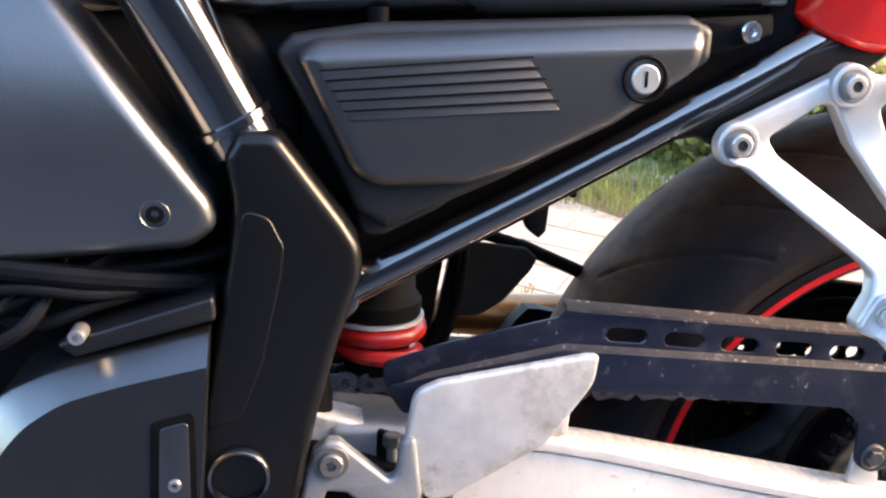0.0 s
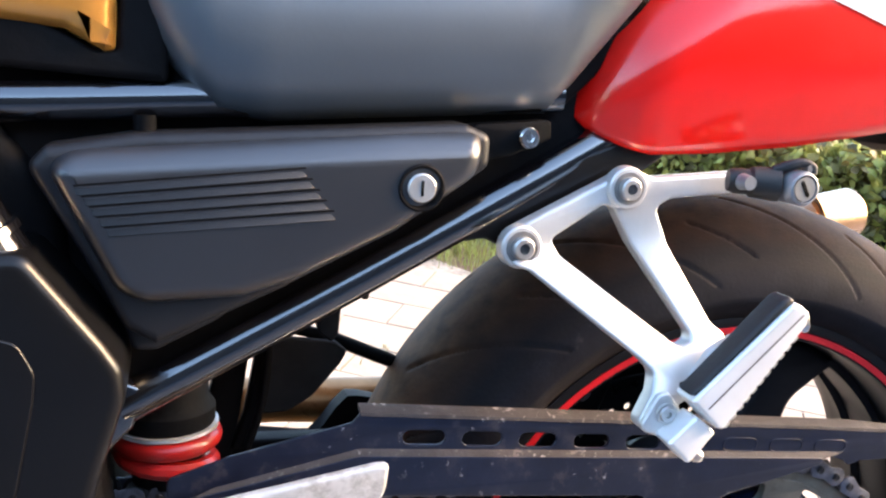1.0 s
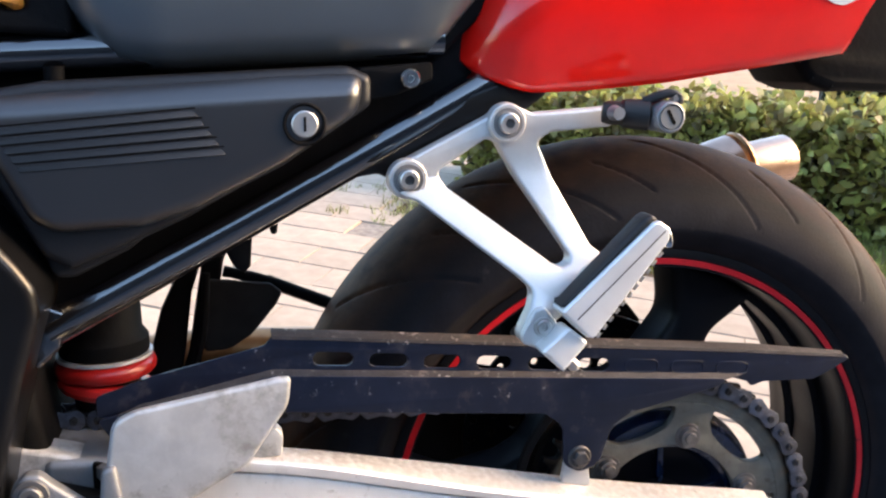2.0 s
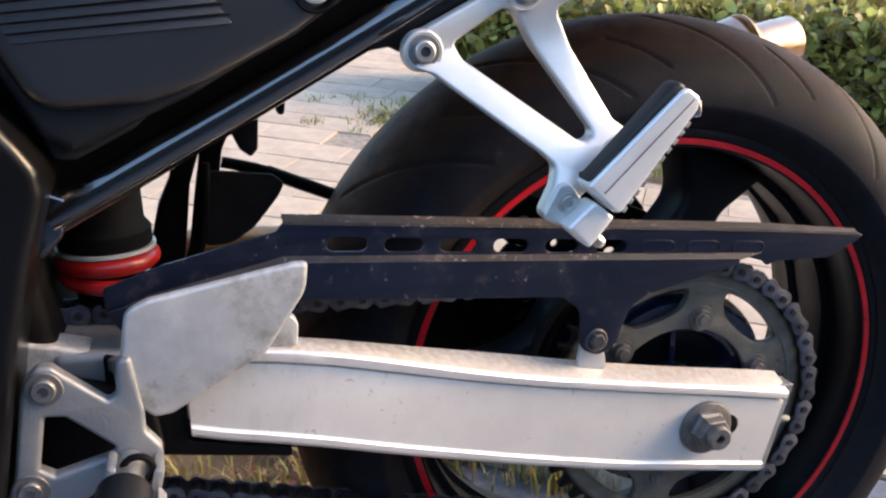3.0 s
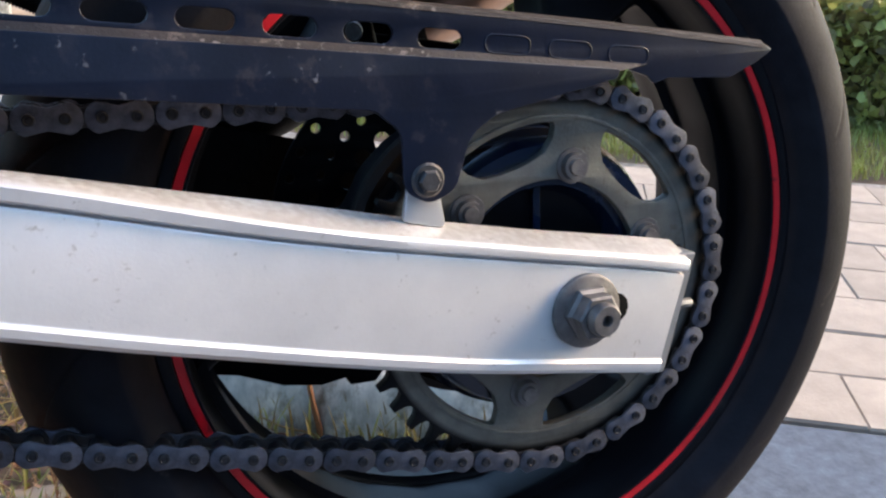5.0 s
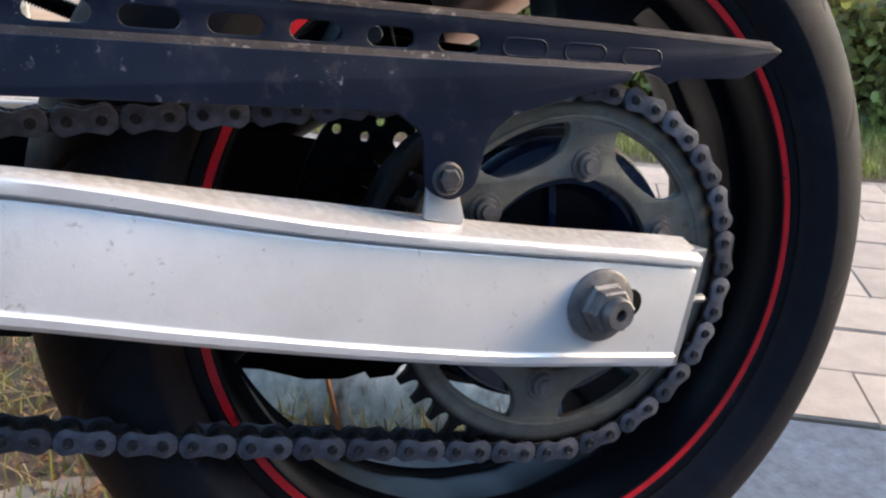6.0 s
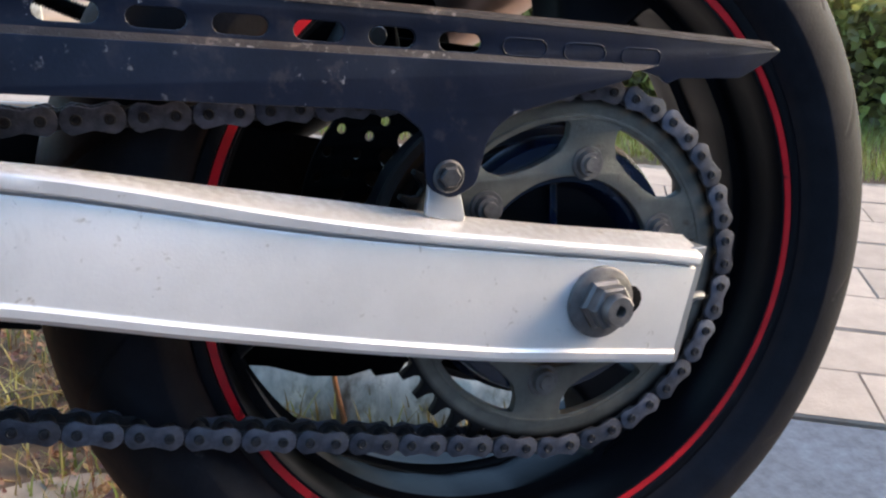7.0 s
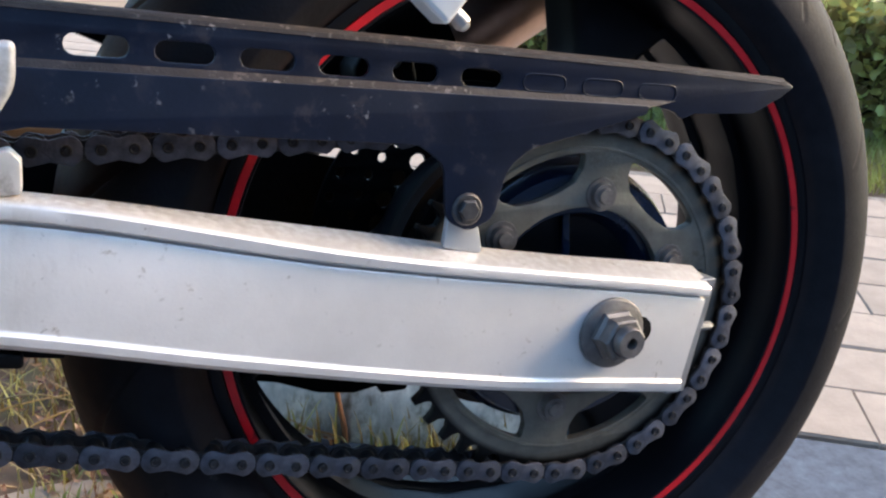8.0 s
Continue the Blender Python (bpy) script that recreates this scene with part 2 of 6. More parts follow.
def ring_tint(mat, cx, cz, colour, lo, hi, amount):
    """Dust or grease that lies on a ring, by the distance from the axle."""
    n, l = mat.node_tree.nodes, mat.node_tree.links
    b = n["Principled BSDF"]
    co, sep = n.new("ShaderNodeTexCoord"), n.new("ShaderNodeSeparateXYZ")
    l.new(co.outputs["Object"], sep.inputs[0])
    dx, dz = n.new("ShaderNodeMath"), n.new("ShaderNodeMath")
    dx.operation = dz.operation = "SUBTRACT"
    l.new(sep.outputs["X"], dx.inputs[0])
    l.new(sep.outputs["Z"], dz.inputs[0])
    dx.inputs[1].default_value, dz.inputs[1].default_value = cx, cz
    com, ln = n.new("ShaderNodeCombineXYZ"), n.new("ShaderNodeVectorMath")
    ln.operation = "LENGTH"
    l.new(dx.outputs[0], com.inputs[0])
    l.new(dz.outputs[0], com.inputs[1])
    l.new(com.outputs[0], ln.inputs[0])
    r = n.new("ShaderNodeMapRange")
    r.inputs["From Min"].default_value, r.inputs["From Max"].default_value, r.inputs["To Max"].default_value = lo, hi, amount
    l.new(ln.outputs["Value"], r.inputs["Value"])
    old = b.inputs["Base Color"].links[0].from_socket
    mix = n.new("ShaderNodeMix")
    mix.data_type = "RGBA"
    l.new(r.outputs["Result"], mix.inputs["Factor"])
    l.new(old, mix.inputs["A"])
    mix.inputs["B"].default_value = (*colour, 1)
    l.new(mix.outputs["Result"], b.inputs["Base Color"])


def crown_dust(mat, colour, inner, outer, amount):
    """Road dust on the middle of the tread, by the distance from the wheel's mid plane."""
    n, l = mat.node_tree.nodes, mat.node_tree.links
    b = n["Principled BSDF"]
    co, sep = n.new("ShaderNodeTexCoord"), n.new("ShaderNodeSeparateXYZ")
    l.new(co.outputs["Object"], sep.inputs[0])
    side, r, t, mul, mix = (n.new("ShaderNode" + k) for k in ("Math", "MapRange", "TexNoise", "Math", "Mix"))
    side.operation = "ABSOLUTE"
    l.new(sep.outputs["Y"], side.inputs[0])
    for key, v in (("From Min", inner), ("From Max", outer), ("To Min", amount), ("To Max", 0.0)):
        r.inputs[key].default_value = v
    l.new(side.outputs[0], r.inputs["Value"])
    t.inputs["Scale"].default_value, t.inputs["Detail"].default_value = 60.0, 6.0
    l.new(co.outputs["Object"], t.inputs["Vector"])
    mul.operation = "MULTIPLY"
    l.new(r.outputs["Result"], mul.inputs[0])
    l.new(t.outputs["Fac"], mul.inputs[1])
    mix.data_type = "RGBA"
    l.new(mul.outputs[0], mix.inputs["Factor"])
    l.new(b.inputs["Base Color"].links[0].from_socket, mix.inputs["A"])
    mix.inputs["B"].default_value = (*colour, 1)
    l.new(mix.outputs["Result"], b.inputs["Base Color"])


ring_tint(RUBBER, 0.0, 0.31, (0.0145, 0.012, 0.0115), 0.252, 0.257, 0.6)
crown_dust(RUBBER, (0.14, 0.068, 0.033), 0.03, 0.075, 1.35)
ring_tint(SPROCKET, 0.0, 0.31, (0.006, 0.006, 0.007), 0.1065, 0.1105, 1.0)


def marks(mat, colour, x0, x1, fade, scale, cut, amount=0.9, stretch=(1, 1, 1), clump=18.0):
    """Worn marks over a stretch of the bike's length, in clumps."""
    n, l = mat.node_tree.nodes, mat.node_tree.links
    b = n["Principled BSDF"]
    co, mp, sep = n.new("ShaderNodeTexCoord"), n.new("ShaderNodeMapping"), n.new("ShaderNodeSeparateXYZ")
    l.new(co.outputs["Object"], mp.inputs[0])
    l.new(co.outputs["Object"], sep.inputs[0])
    mp.inputs["Scale"].default_value = stretch

    def gate(src, lo, hi, a=0.0, c=1.0):
        r = n.new("ShaderNodeMapRange")
        for key, v in (("From Min", lo), ("From Max", hi), ("To Min", a), ("To Max", c)):
            r.inputs[key].default_value = v
        l.new(src, r.inputs["Value"])
        return r.outputs["Result"]

    def times(a, c):
        m = n.new("ShaderNodeMath")
        m.operation = "MULTIPLY"
        l.new(a, m.inputs[0])
        l.new(c, m.inputs[1])
        return m.outputs[0]

    def tex(s, vec):
        t = n.new("ShaderNodeTexNoise")
        t.inputs["Scale"].default_value, t.inputs["Detail"].default_value, t.inputs["Roughness"].default_value = s, 7.0, 0.65
        l.new(vec, t.inputs["Vector"])
        return t.outputs["Fac"]

    mask = times(gate(sep.outputs["X"], x0 - fade, x0), gate(sep.outputs["X"], x1, x1 + fade, 1.0, 0.0))
    mask = times(mask, gate(tex(clump, co.outputs["Object"]), 0.42, 0.6))
    mask = times(mask, gate(tex(scale, mp.outputs[0]), cut, cut + 0.06, 0.0, amount))
    mix = n.new("ShaderNodeMix")
    mix.data_type = "RGBA"
    l.new(mask, mix.inputs["Factor"])
    l.new(b.inputs["Base Color"].links[0].from_socket, mix.inputs["A"])
    mix.inputs["B"].default_value = (*colour, 1)
    l.new(mix.outputs["Result"], b.inputs["Base Color"])


marks(GUARD, (0.42, 0.4, 0.4), -0.32, -0.17, 0.07, 150.0, 0.63, 0.9, (1, 1, 1), 30.0)
marks(GUARD, (0.06, 0.052, 0.055), -0.42, -0.1, 0.1, 60.0, 0.56, 0.5)
marks(DUSTY, (0.35, 0.31, 0.29), -0.31, -0.1, 0.08, 150.0, 0.58)
marks(ARM, (0.42, 0.36, 0.3), -0.4, -0.33, 0.06, 30.0, 0.5, 0.3, (2.0, 1.0, 0.5), 10.0)
marks(ARM, (0.12, 0.1, 0.08), -0.4, -0.15, 0.1, 260.0, 0.66, 0.8, (1, 1, 1), 14.0)

# ---- shape helpers ----


def part(name, bm, mat, parent, label="", angle=35):
    """Links a bmesh (or a mesh) as one object under a thing or a part."""
    if isinstance(bm, bmesh.types.BMesh):
        me = bpy.data.meshes.new(name)
        bmesh.ops.recalc_face_normals(bm, faces=bm.faces[:])
        bm.to_mesh(me)
        bm.free()
    else:
        me = bm
    for p in me.polygons:
        p.use_smooth = True
    me.set_sharp_from_angle(angle=radians(angle))
    me.materials.clear()
    me.materials.append(mat)
    ob = new(name, me)
    if parent is not None:
        ob.parent = parent
    return tagged(ob, label)


def thing(name, label, category, group="", kind=""):
    return tagged(new(name), label, category, group, kind)


def fillet(pts, r, steps=5):
    """The closed outline with its corners rounded."""
    out, k = [], len(pts)
    rs = r if isinstance(r, (list, tuple)) else [r] * k
    for i in range(k):
        p, a, b = Vector(pts[i]), Vector(pts[i - 1]), Vector(pts[(i + 1) % k])
        u, v = (a - p), (b - p)
        lu, lv = u.length, v.length
        u, v = u / lu, v / lv
        half = u.angle(v) / 2
        if rs[i] <= 0 or half > radians(88):
            out.append(tuple(p))
            continue
        d = min(rs[i] / math.tan(half), 0.45 * lu, 0.45 * lv)
        s, e = p + u * d, p + v * d
        for j in range(steps + 1):
            t = j / steps
            out.append(tuple(s * (1 - t) ** 2 + p * 2 * t * (1 - t) + e * t * t))
    return out


def plate(outline, y0, y1, bevel=0.001, holes=(), res=2):
    """A flat part in the x-z plane from y0 (near) to y1, with holes through it and rounded edges, as a bmesh."""
    cu = bpy.data.curves.new("outline", "CURVE")
    cu.dimensions, cu.fill_mode = "2D", "BOTH"
    cu.extrude, cu.bevel_depth, cu.bevel_resolution, cu.offset = max(1e-5, abs(y1 - y0) / 2 - bevel), bevel, res, -bevel
    for ring in (outline, *holes):
        sp = cu.splines.new("POLY")
        sp.points.add(len(ring) - 1)
        for q, (x, z) in zip(sp.points, ring):
            q.co = (x, z, 0, 1)
        sp.use_cyclic_u = True
    ob = bpy.data.objects.new("outline", cu)
    scene.collection.objects.link(ob)
    me = bpy.data.meshes.new_from_object(ob.evaluated_get(bpy.context.evaluated_depsgraph_get()))
    bm = bmesh.new()
    bm.from_mesh(me)
    bpy.data.objects.remove(ob)
    bpy.data.curves.remove(cu)
    bpy.data.meshes.remove(me)
    mid = (y0 + y1) / 2
    for v in bm.verts:
        x, z, y = v.co
        v.co = (x, mid + y, z)
    bmesh.ops.remove_doubles(bm, verts=bm.verts[:], dist=1e-5)
    return bm


def add(*bms):
    """Joins bmeshes into the first."""
    base = bms[0]
    for other in bms[1:]:
        me = bpy.data.meshes.new("join")
        other.to_mesh(me)
        other.free()
        base.from_mesh(me)
        bpy.data.meshes.remove(me)
    return base


def revolve(profile, centre, seg=48, axis="Y", closed=False, start=0.0, sweep=360.0):
    """Turns (along, radius) points about an axis through centre."""
    bm = bmesh.new()
    full = sweep >= 360
    count = seg if full else seg + 1
    rings = []
    for i in range(count):
        a = radians(start + sweep * i / seg)
        c, s = math.cos(a), math.sin(a)
        ring = []
        for u, r in profile:
            p = {"Y": (r * c, u, r * s), "X": (u, r * c, r * s), "Z": (r * c, r * s, u)}[axis]
            ring.append(bm.verts.new(Vector(centre) + Vector(p)))
        rings.append(ring)
    k = len(profile)
    for i in range(seg):
        a, b = rings[i], rings[(i + 1) % count]
        for j in range(k if closed else k - 1):
            bm.faces.new((a[j], a[(j + 1) % k], b[(j + 1) % k], b[j]))
    bmesh.ops.remove_doubles(bm, verts=bm.verts[:], dist=1e-6)
    return bm


def aim(bm, origin, way):
    """Turns a bmesh built along +Z at 0 so that it starts at origin and points along way."""
    m = Matrix.Translation(origin) @ Vector(way).to_track_quat("Z", "Y").to_matrix().to_4x4()
    bm.transform(m)
    return bm


def sweep(points, radius, seg=12, caps=True, smooth=4):
    """A round tube along points; radius may be a list."""
    pts = [Vector(p) for p in points]
    rad = list(radius) if isinstance(radius, (list, tuple)) else [radius] * len(pts)
    if smooth and len(pts) > 2:
        fine, fr = [], []
        for i in range(len(pts) - 1):
            p0, p1, p2, p3 = pts[max(0, i - 1)], pts[i], pts[i + 1], pts[min(len(pts) - 1, i + 2)]
            for j in range(smooth):
                t = j / smooth
                fine.append(0.5 * (2 * p1 + (p2 - p0) * t + (2 * p0 - 5 * p1 + 4 * p2 - p3) * t * t + (3 * p1 - p0 - 3 * p2 + p3) * t ** 3))
                fr.append(rad[i] * (1 - t) + rad[i + 1] * t)
        pts, rad = fine + [pts[-1]], fr + [rad[-1]]
    bm = bmesh.new()
    rings, ref = [], None
    for i, p in enumerate(pts):
        way = (pts[min(i + 1, len(pts) - 1)] - pts[max(i - 1, 0)]).normalized()
        if ref is None:
            ref = way.orthogonal().normalized()
        ref = (ref - way * ref.dot(way)).normalized()
        side = way.cross(ref)
        rings.append([bm.verts.new(p + (ref * math.cos(2 * math.pi * k / seg) + side * math.sin(2 * math.pi * k / seg)) * rad[i]) for k in range(seg)])
    for a, b in zip(rings, rings[1:]):
        for k in range(seg):
            bm.faces.new((a[k], a[(k + 1) % seg], b[(k + 1) % seg], b[k]))
    if caps:
        bm.faces.new(rings[0])
        bm.faces.new(rings[-1])
    return bm


def block(centre, size, bevel=0.002, turn=(0, 0, 0)):
    bm = bmesh.new()
    bmesh.ops.create_cube(bm, size=1.0)
    for v in bm.verts:
        v.co = Vector((v.co.x * size[0], v.co.y * size[1], v.co.z * size[2]))
    if bevel:
        bmesh.ops.bevel(bm, geom=bm.edges[:], offset=bevel, segments=2, affect="EDGES", profile=0.5)
    bm.transform(pose(*centre, *turn))
    return bm


def ring_pts(cx, cz, r, k=24, a0=0.0):
    return [(cx + r * math.cos(a0 + 2 * math.pi * i / k), cz + r * math.sin(a0 + 2 * math.pi * i / k)) for i in range(k)]


def slot_pts(cx, cz, w, h, turn=0.0, k=6):
    pts = []
    for side in (1, -1):
        for i in range(k + 1):
            a = side * math.pi / 2 - math.pi * i / k if side == 1 else -math.pi / 2 - math.pi * i / k
            pts.append((side * (w - h) / 2 + math.cos(a) * h / 2, math.sin(a) * h / 2))
    c, s = math.cos(turn), math.sin(turn)
    return [(cx + x * c - z * s, cz + x * s + z * c) for x, z in pts]


def interp(x, table):
    return float(np.interp(x, [p[0] for p in table], [p[1] for p in table]))


def socket_bolt(x, y, z, r, parent, mat=BOLT, washer=0.0, name="bolt", depth=0.007, label=""):
    """A socket-head bolt whose head faces the near side at y."""
    bm = revolve([(0, r * 0.44), (0, r * 0.86), (0.0012, r), (depth, r)], (x, y, z), 20)
    bm = add(bm, revolve([(0, r * 0.44), (0.0022, r * 0.4), (0.0022, 0.0)], (x, y, z), 6))
    if washer:
        bm = add(bm, revolve([(depth - 0.0025, 0.0), (depth - 0.0025, washer * 0.94), (depth - 0.0015, washer), (depth, washer)], (x, y, z), 24))
    return part(name, bm, mat, parent, label)


# ---- ground ----
EDGE = Vector((-0.84, 0.5426, 0))    # the way the path runs
ACROSS = Vector((0.5426, 0.84, 0))   # across it, away from the bike
SLOPE = 0.13                         # the ground climbs away from the bike


def ground_z(y):
    return SLOPE * max(-1.5, min(6.0, y))


lines = sorted({s * v for s in (1, -1) for v in [0.1 * k for k in range(0, 31)] + [4, 5, 6, 8, 12, 25, 60, 150, 400, 1200]})
ground_bm = bmesh.new()
grid = [[ground_bm.verts.new((x, y, ground_z(y) - 0.014 + (0.012 * noise.noise(Vector((x, y, 0)) * 5.0) if abs(x) < 3 and abs(y) < 3 else 0.0))) for y in lines] for x in lines]
for i in range(len(lines) - 1):
    for j in range(len(lines) - 1):
        ground_bm.faces.new((grid[i][j], grid[i + 1][j], grid[i + 1][j + 1], grid[i][j + 1]))
ground = part("ground", ground_bm, EARTH, None, angle=80)
tagged(ground, "dry brown earth with sparse grass", "ground", kind="structure")

# added unseen wall block: shades the near yard and warms reflections on the swingarm
corner = part("wall_east", block((2.85, -2.75, 1.0), (0.3, 1.7, 3.4), 0.0), SANDSTONE, None)
tagged(corner, "added sand-coloured wall, out of view, that shades the yard", "wall", kind="structure")

# added unseen wall behind the camera; it closes the yard and darkens low reflections
wall = part("wall_south", block((-0.3, -3.6, 0.6), (16.0, 0.3, 2.6), 0.0), BACKDROP, None)
tagged(wall, "added dark wall behind the camera that darkens reflections", "wall", kind="structure")

# ---- motorcycle ----
bike = thing("motorcycle", "parked red and black motorcycle with aluminium swingarm", "motorcycle")
CX, CZ = 0.0, 0.31      # rear axle line
CHAIN_Y = -0.0925
# the wheel and the sprocket stand turned a little towards the tail
SKEW = Matrix.Rotation(math.atan(-0.06), 4, "Z")


def skewed(x, y, z):
    """Turns things built about the axle line, and sets their centre to x, y, z."""
    return Matrix.Translation((x, y, z)) @ SKEW @ Matrix.Translation((-CX, -y, -CZ))


def smooth(t):
    t = max(0.0, min(1.0, t))
    return t * t * (3 - 2 * t)


# swingarm
TOP = [(-0.39, 0.414), (-0.309, 0.4035), (-0.184, 0.3785), (-0.074, 0.3565), (0.079, 0.3235)]
LOW = [(-0.39, 0.3535), (-0.30, 0.3325), (-0.25, 0.3180), (-0.145, 0.2915), (-0.05, 0.270), (0.079, 0.2505)]


# the top of the swingarm: its back edge, its front ridge and the step below the ridge, against TOP
BACK = [(-0.39, 0.004), (-0.29, 0.004), (-0.24, 0.003), (-0.13, 0.002), (-0.09, 0.0006), (0.079, 0.005)]
RIDGE = [(-0.39, 0.003), (-0.32, 0.003), (-0.288, 0.0024), (-0.245, 0.0002), (-0.196, -0.0035), (-0.14, -0.0058), (-0.095, -0.0058), (-0.05, -0.0045), (0.0, -0.0035), (0.079, -0.003)]
STEP = [(-0.39, -0.004), (-0.32, -0.0042), (-0.288, -0.0055), (-0.245, -0.0074), (-0.196, -0.0105), (-0.14, -0.0118), (-0.08, -0.0115), (0.0, -0.0092), (0.079, -0.0086)]



def soft_interp(x, table, w=0.03):
    return sum(interp(x + d * w, table) for d in (-1, -0.5, 0, 0.5, 1)) / 5 if -0.355 < x < 0.04 else interp(x, table)


def make_swingarm():
    bm = bmesh.new()
    rings = []
    n = 44
    for i in range(n + 1):
        x = -0.383 + (0.0715 + 0.383) * i / n
        zt, zb = soft_interp(x, TOP), soft_interp(x, LOW)
        if i < 2:
            zt, zb = zt - 0.0006 * (2 - i), zb + 0.0006 * (2 - i)
        zk, zr, zs = zt + soft_interp(x, BACK), zt + soft_interp(x, RIDGE), zt + soft_interp(x, STEP) - 0.001
        sec = [(-0.107, zk), (-0.119, zk * 0.4 + zr * 0.6 + 0.0012), (-0.1272, zr + 0.0010), (-0.1298, zr - 0.0002), (-0.1309, zr - 0.0018),
               (-0.1309, zs + 0.0012), (-0.1299, zs + 0.0002), (-0.1255, zs), (-0.1255, zs - 0.0016), (-0.1278, zs - 0.0022), (-0.1284, zs - 0.0034),
               (-0.1284, zb + 0.0105), (-0.1288, zb + 0.0092), (-0.1304, zb + 0.0075), (-0.1306, zb + 0.0035), (-0.129, zb + 0.001), (-0.126, zb), (-0.107, zb)]
        lean = smooth((i - n + 10) / 10)
        rings.append([bm.verts.new((x + lean * 0.27 * (z - 0.292), y, z)) for y, z in sec])
    k = len(rings[0])
    for a, b in zip(rings, rings[1:]):
        for j in range(k):
            bm.faces.new((a[j], a[(j + 1) % k], b[(j + 1) % k], b[j]))
    bm.faces.new(rings[0])
    bm.faces.new(rings[-1])
    return bm


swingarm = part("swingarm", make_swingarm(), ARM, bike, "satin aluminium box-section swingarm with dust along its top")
part("end_cap", plate(fillet([(0.0705, 0.3255), (0.0885, 0.3255), (0.0695, 0.2495), (0.0545, 0.2495)], 0.002), -0.1245, -0.109, 0.001), BRACKET, swingarm, "dull grey end cap of the swingarm")
part("adjuster_bolt", aim(add(revolve([(0, 0.0), (0, 0.0045), (0.008, 0.0045), (0.008, 0.003), (0.0165, 0.003), (0.018, 0.002), (0.018, 0)], (0, 0, 0), 8, "Z"),), (0.0745, -0.1185, 0.2915), (1, 0, -0.05)), GREYBOLT, swingarm)
part("guard_tab", plate(fillet([(-0.102, 0.362), (-0.0985, 0.384), (-0.0825, 0.384), (-0.077, 0.356)], 0.003), -0.1165, -0.112, 0.0008), CAST, swingarm, "welded aluminium tab holding the chain guard")
part("pivot_arm", plate(fillet([(-0.515, 0.44), (-0.41, 0.41), (-0.38, 0.40), (-0.38, 0.362), (-0.43, 0.365), (-0.515, 0.385)], 0.006), -0.122, -0.095, 0.003), WORN, swingarm, "grimy cast front end of the swingarm")
part("slider_block", plate(fillet([(-0.432, 0.417), (-0.3845, 0.402), (-0.3845, 0.349), (-0.318, 0.334), (-0.318, 0.327), (-0.36, 0.334), (-0.432, 0.347)], 0.003), -0.1262, -0.096, 0.0015), DARK, swingarm, "black plastic chain slider block at the front of the swingarm")
part("chain_slider", plate(fillet([(-0.42, 0.362), (-0.30, 0.335), (-0.30, 0.327), (-0.42, 0.35)], 0.002), -0.12, -0.10, 0.001), DARK, swingarm, "black rubber chain slider")
part("foot_block", plate(fillet([(-0.335, 0.409), (-0.3105, 0.409), (-0.3095, 0.424), (-0.314, 0.4295), (-0.335, 0.425)], 0.003), -0.126, -0.112, 0.001), WORN, swingarm)

# far aluminium arm; its shade is put into the near-black colour
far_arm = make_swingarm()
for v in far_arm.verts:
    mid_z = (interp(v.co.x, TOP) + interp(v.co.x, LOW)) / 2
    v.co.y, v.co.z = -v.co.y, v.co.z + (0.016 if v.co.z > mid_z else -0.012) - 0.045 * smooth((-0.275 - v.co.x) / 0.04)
part("far_arm", far_arm, DARK, swingarm, "far side of the swingarm, near-black to stand for shade")

part("torque_rod", plate(fillet([(-0.19, 0.245), (-0.19, 0.215), (-0.154, 0.2068), (-0.1206, 0.1924), (-0.090, 0.1871), (-0.070, 0.190), (-0.0667, 0.1831), (-0.0458, 0.1825), (-0.0396, 0.19), (0.02, 0.195), (0.02, 0.25)], 0.0015, 2), 0.085, 0.097, 0.002), DARK, swingarm, "black brake torque rod and hose clips on the far side")

# axle end
AX, AZ = 0.0055, 0.3015
axle = part("axle_washer", revolve([(-0.1285, 0.0), (-0.1325, 0.0), (-0.1325, 0.0205), (-0.1315, 0.0222), (-0.1285, 0.0222)], (AX, 0, AZ), 40), NUT, bike, "grey axle washer with weathered nut")
part("axle_nut", revolve([(-0.1325, 0.0), (-0.1325, 0.0165), (-0.1352, 0.0165), (-0.137, 0.0142), (-0.1445, 0.0142), (-0.1455, 0.0128), (-0.1455, 0)], (AX, 0, AZ), 6), NUT, axle)
part("axle_tip", revolve([(-0.1445, 0.0098), (-0.1495, 0.0098), (-0.1515, 0.0086), (-0.1515, 0.0036), (-0.146, 0.003), (-0.146, 0)], (AX, 0, AZ), 28), NUT, axle)
part("axle_slot", plate(slot_pts(AX + 0.009, AZ - 0.0015, 0.043, 0.019, -0.05), -0.1292, -0.126, 0.0003), DARK, swingarm, "dark axle slot in the swingarm")

# chain guard
G_TOP = [(-0.315, 0.4920), (0.0273, 0.4600), (0.1371, 0.4478)]
slots = [(-0.274 + 0.0386 * i, 0.4735 - 0.0036 * i) for i in range(9)]
up = fillet([(-0.315, 0.4920), (0.0273, 0.4600), (0.1371, 0.4478), (0.1410, 0.4455), (0.1375, 0.4430), (0.1267, 0.4370), (0.1095, 0.4297), (0.0639, 0.4312), (0.0537, 0.4282), (0.0493, 0.4324), (0.03, 0.4385), (-0.315, 0.467), (-0.428, 0.4425), (-0.428, 0.458), (-0.393, 0.4695), (-0.32, 0.486)],
            [0.002, 0.004, 0.0015, 0.001, 0.003, 0.004, 0.006, 0.004, 0.003, 0.003, 0.004, 0.01, 0.004, 0.004, 0.02, 0.004])
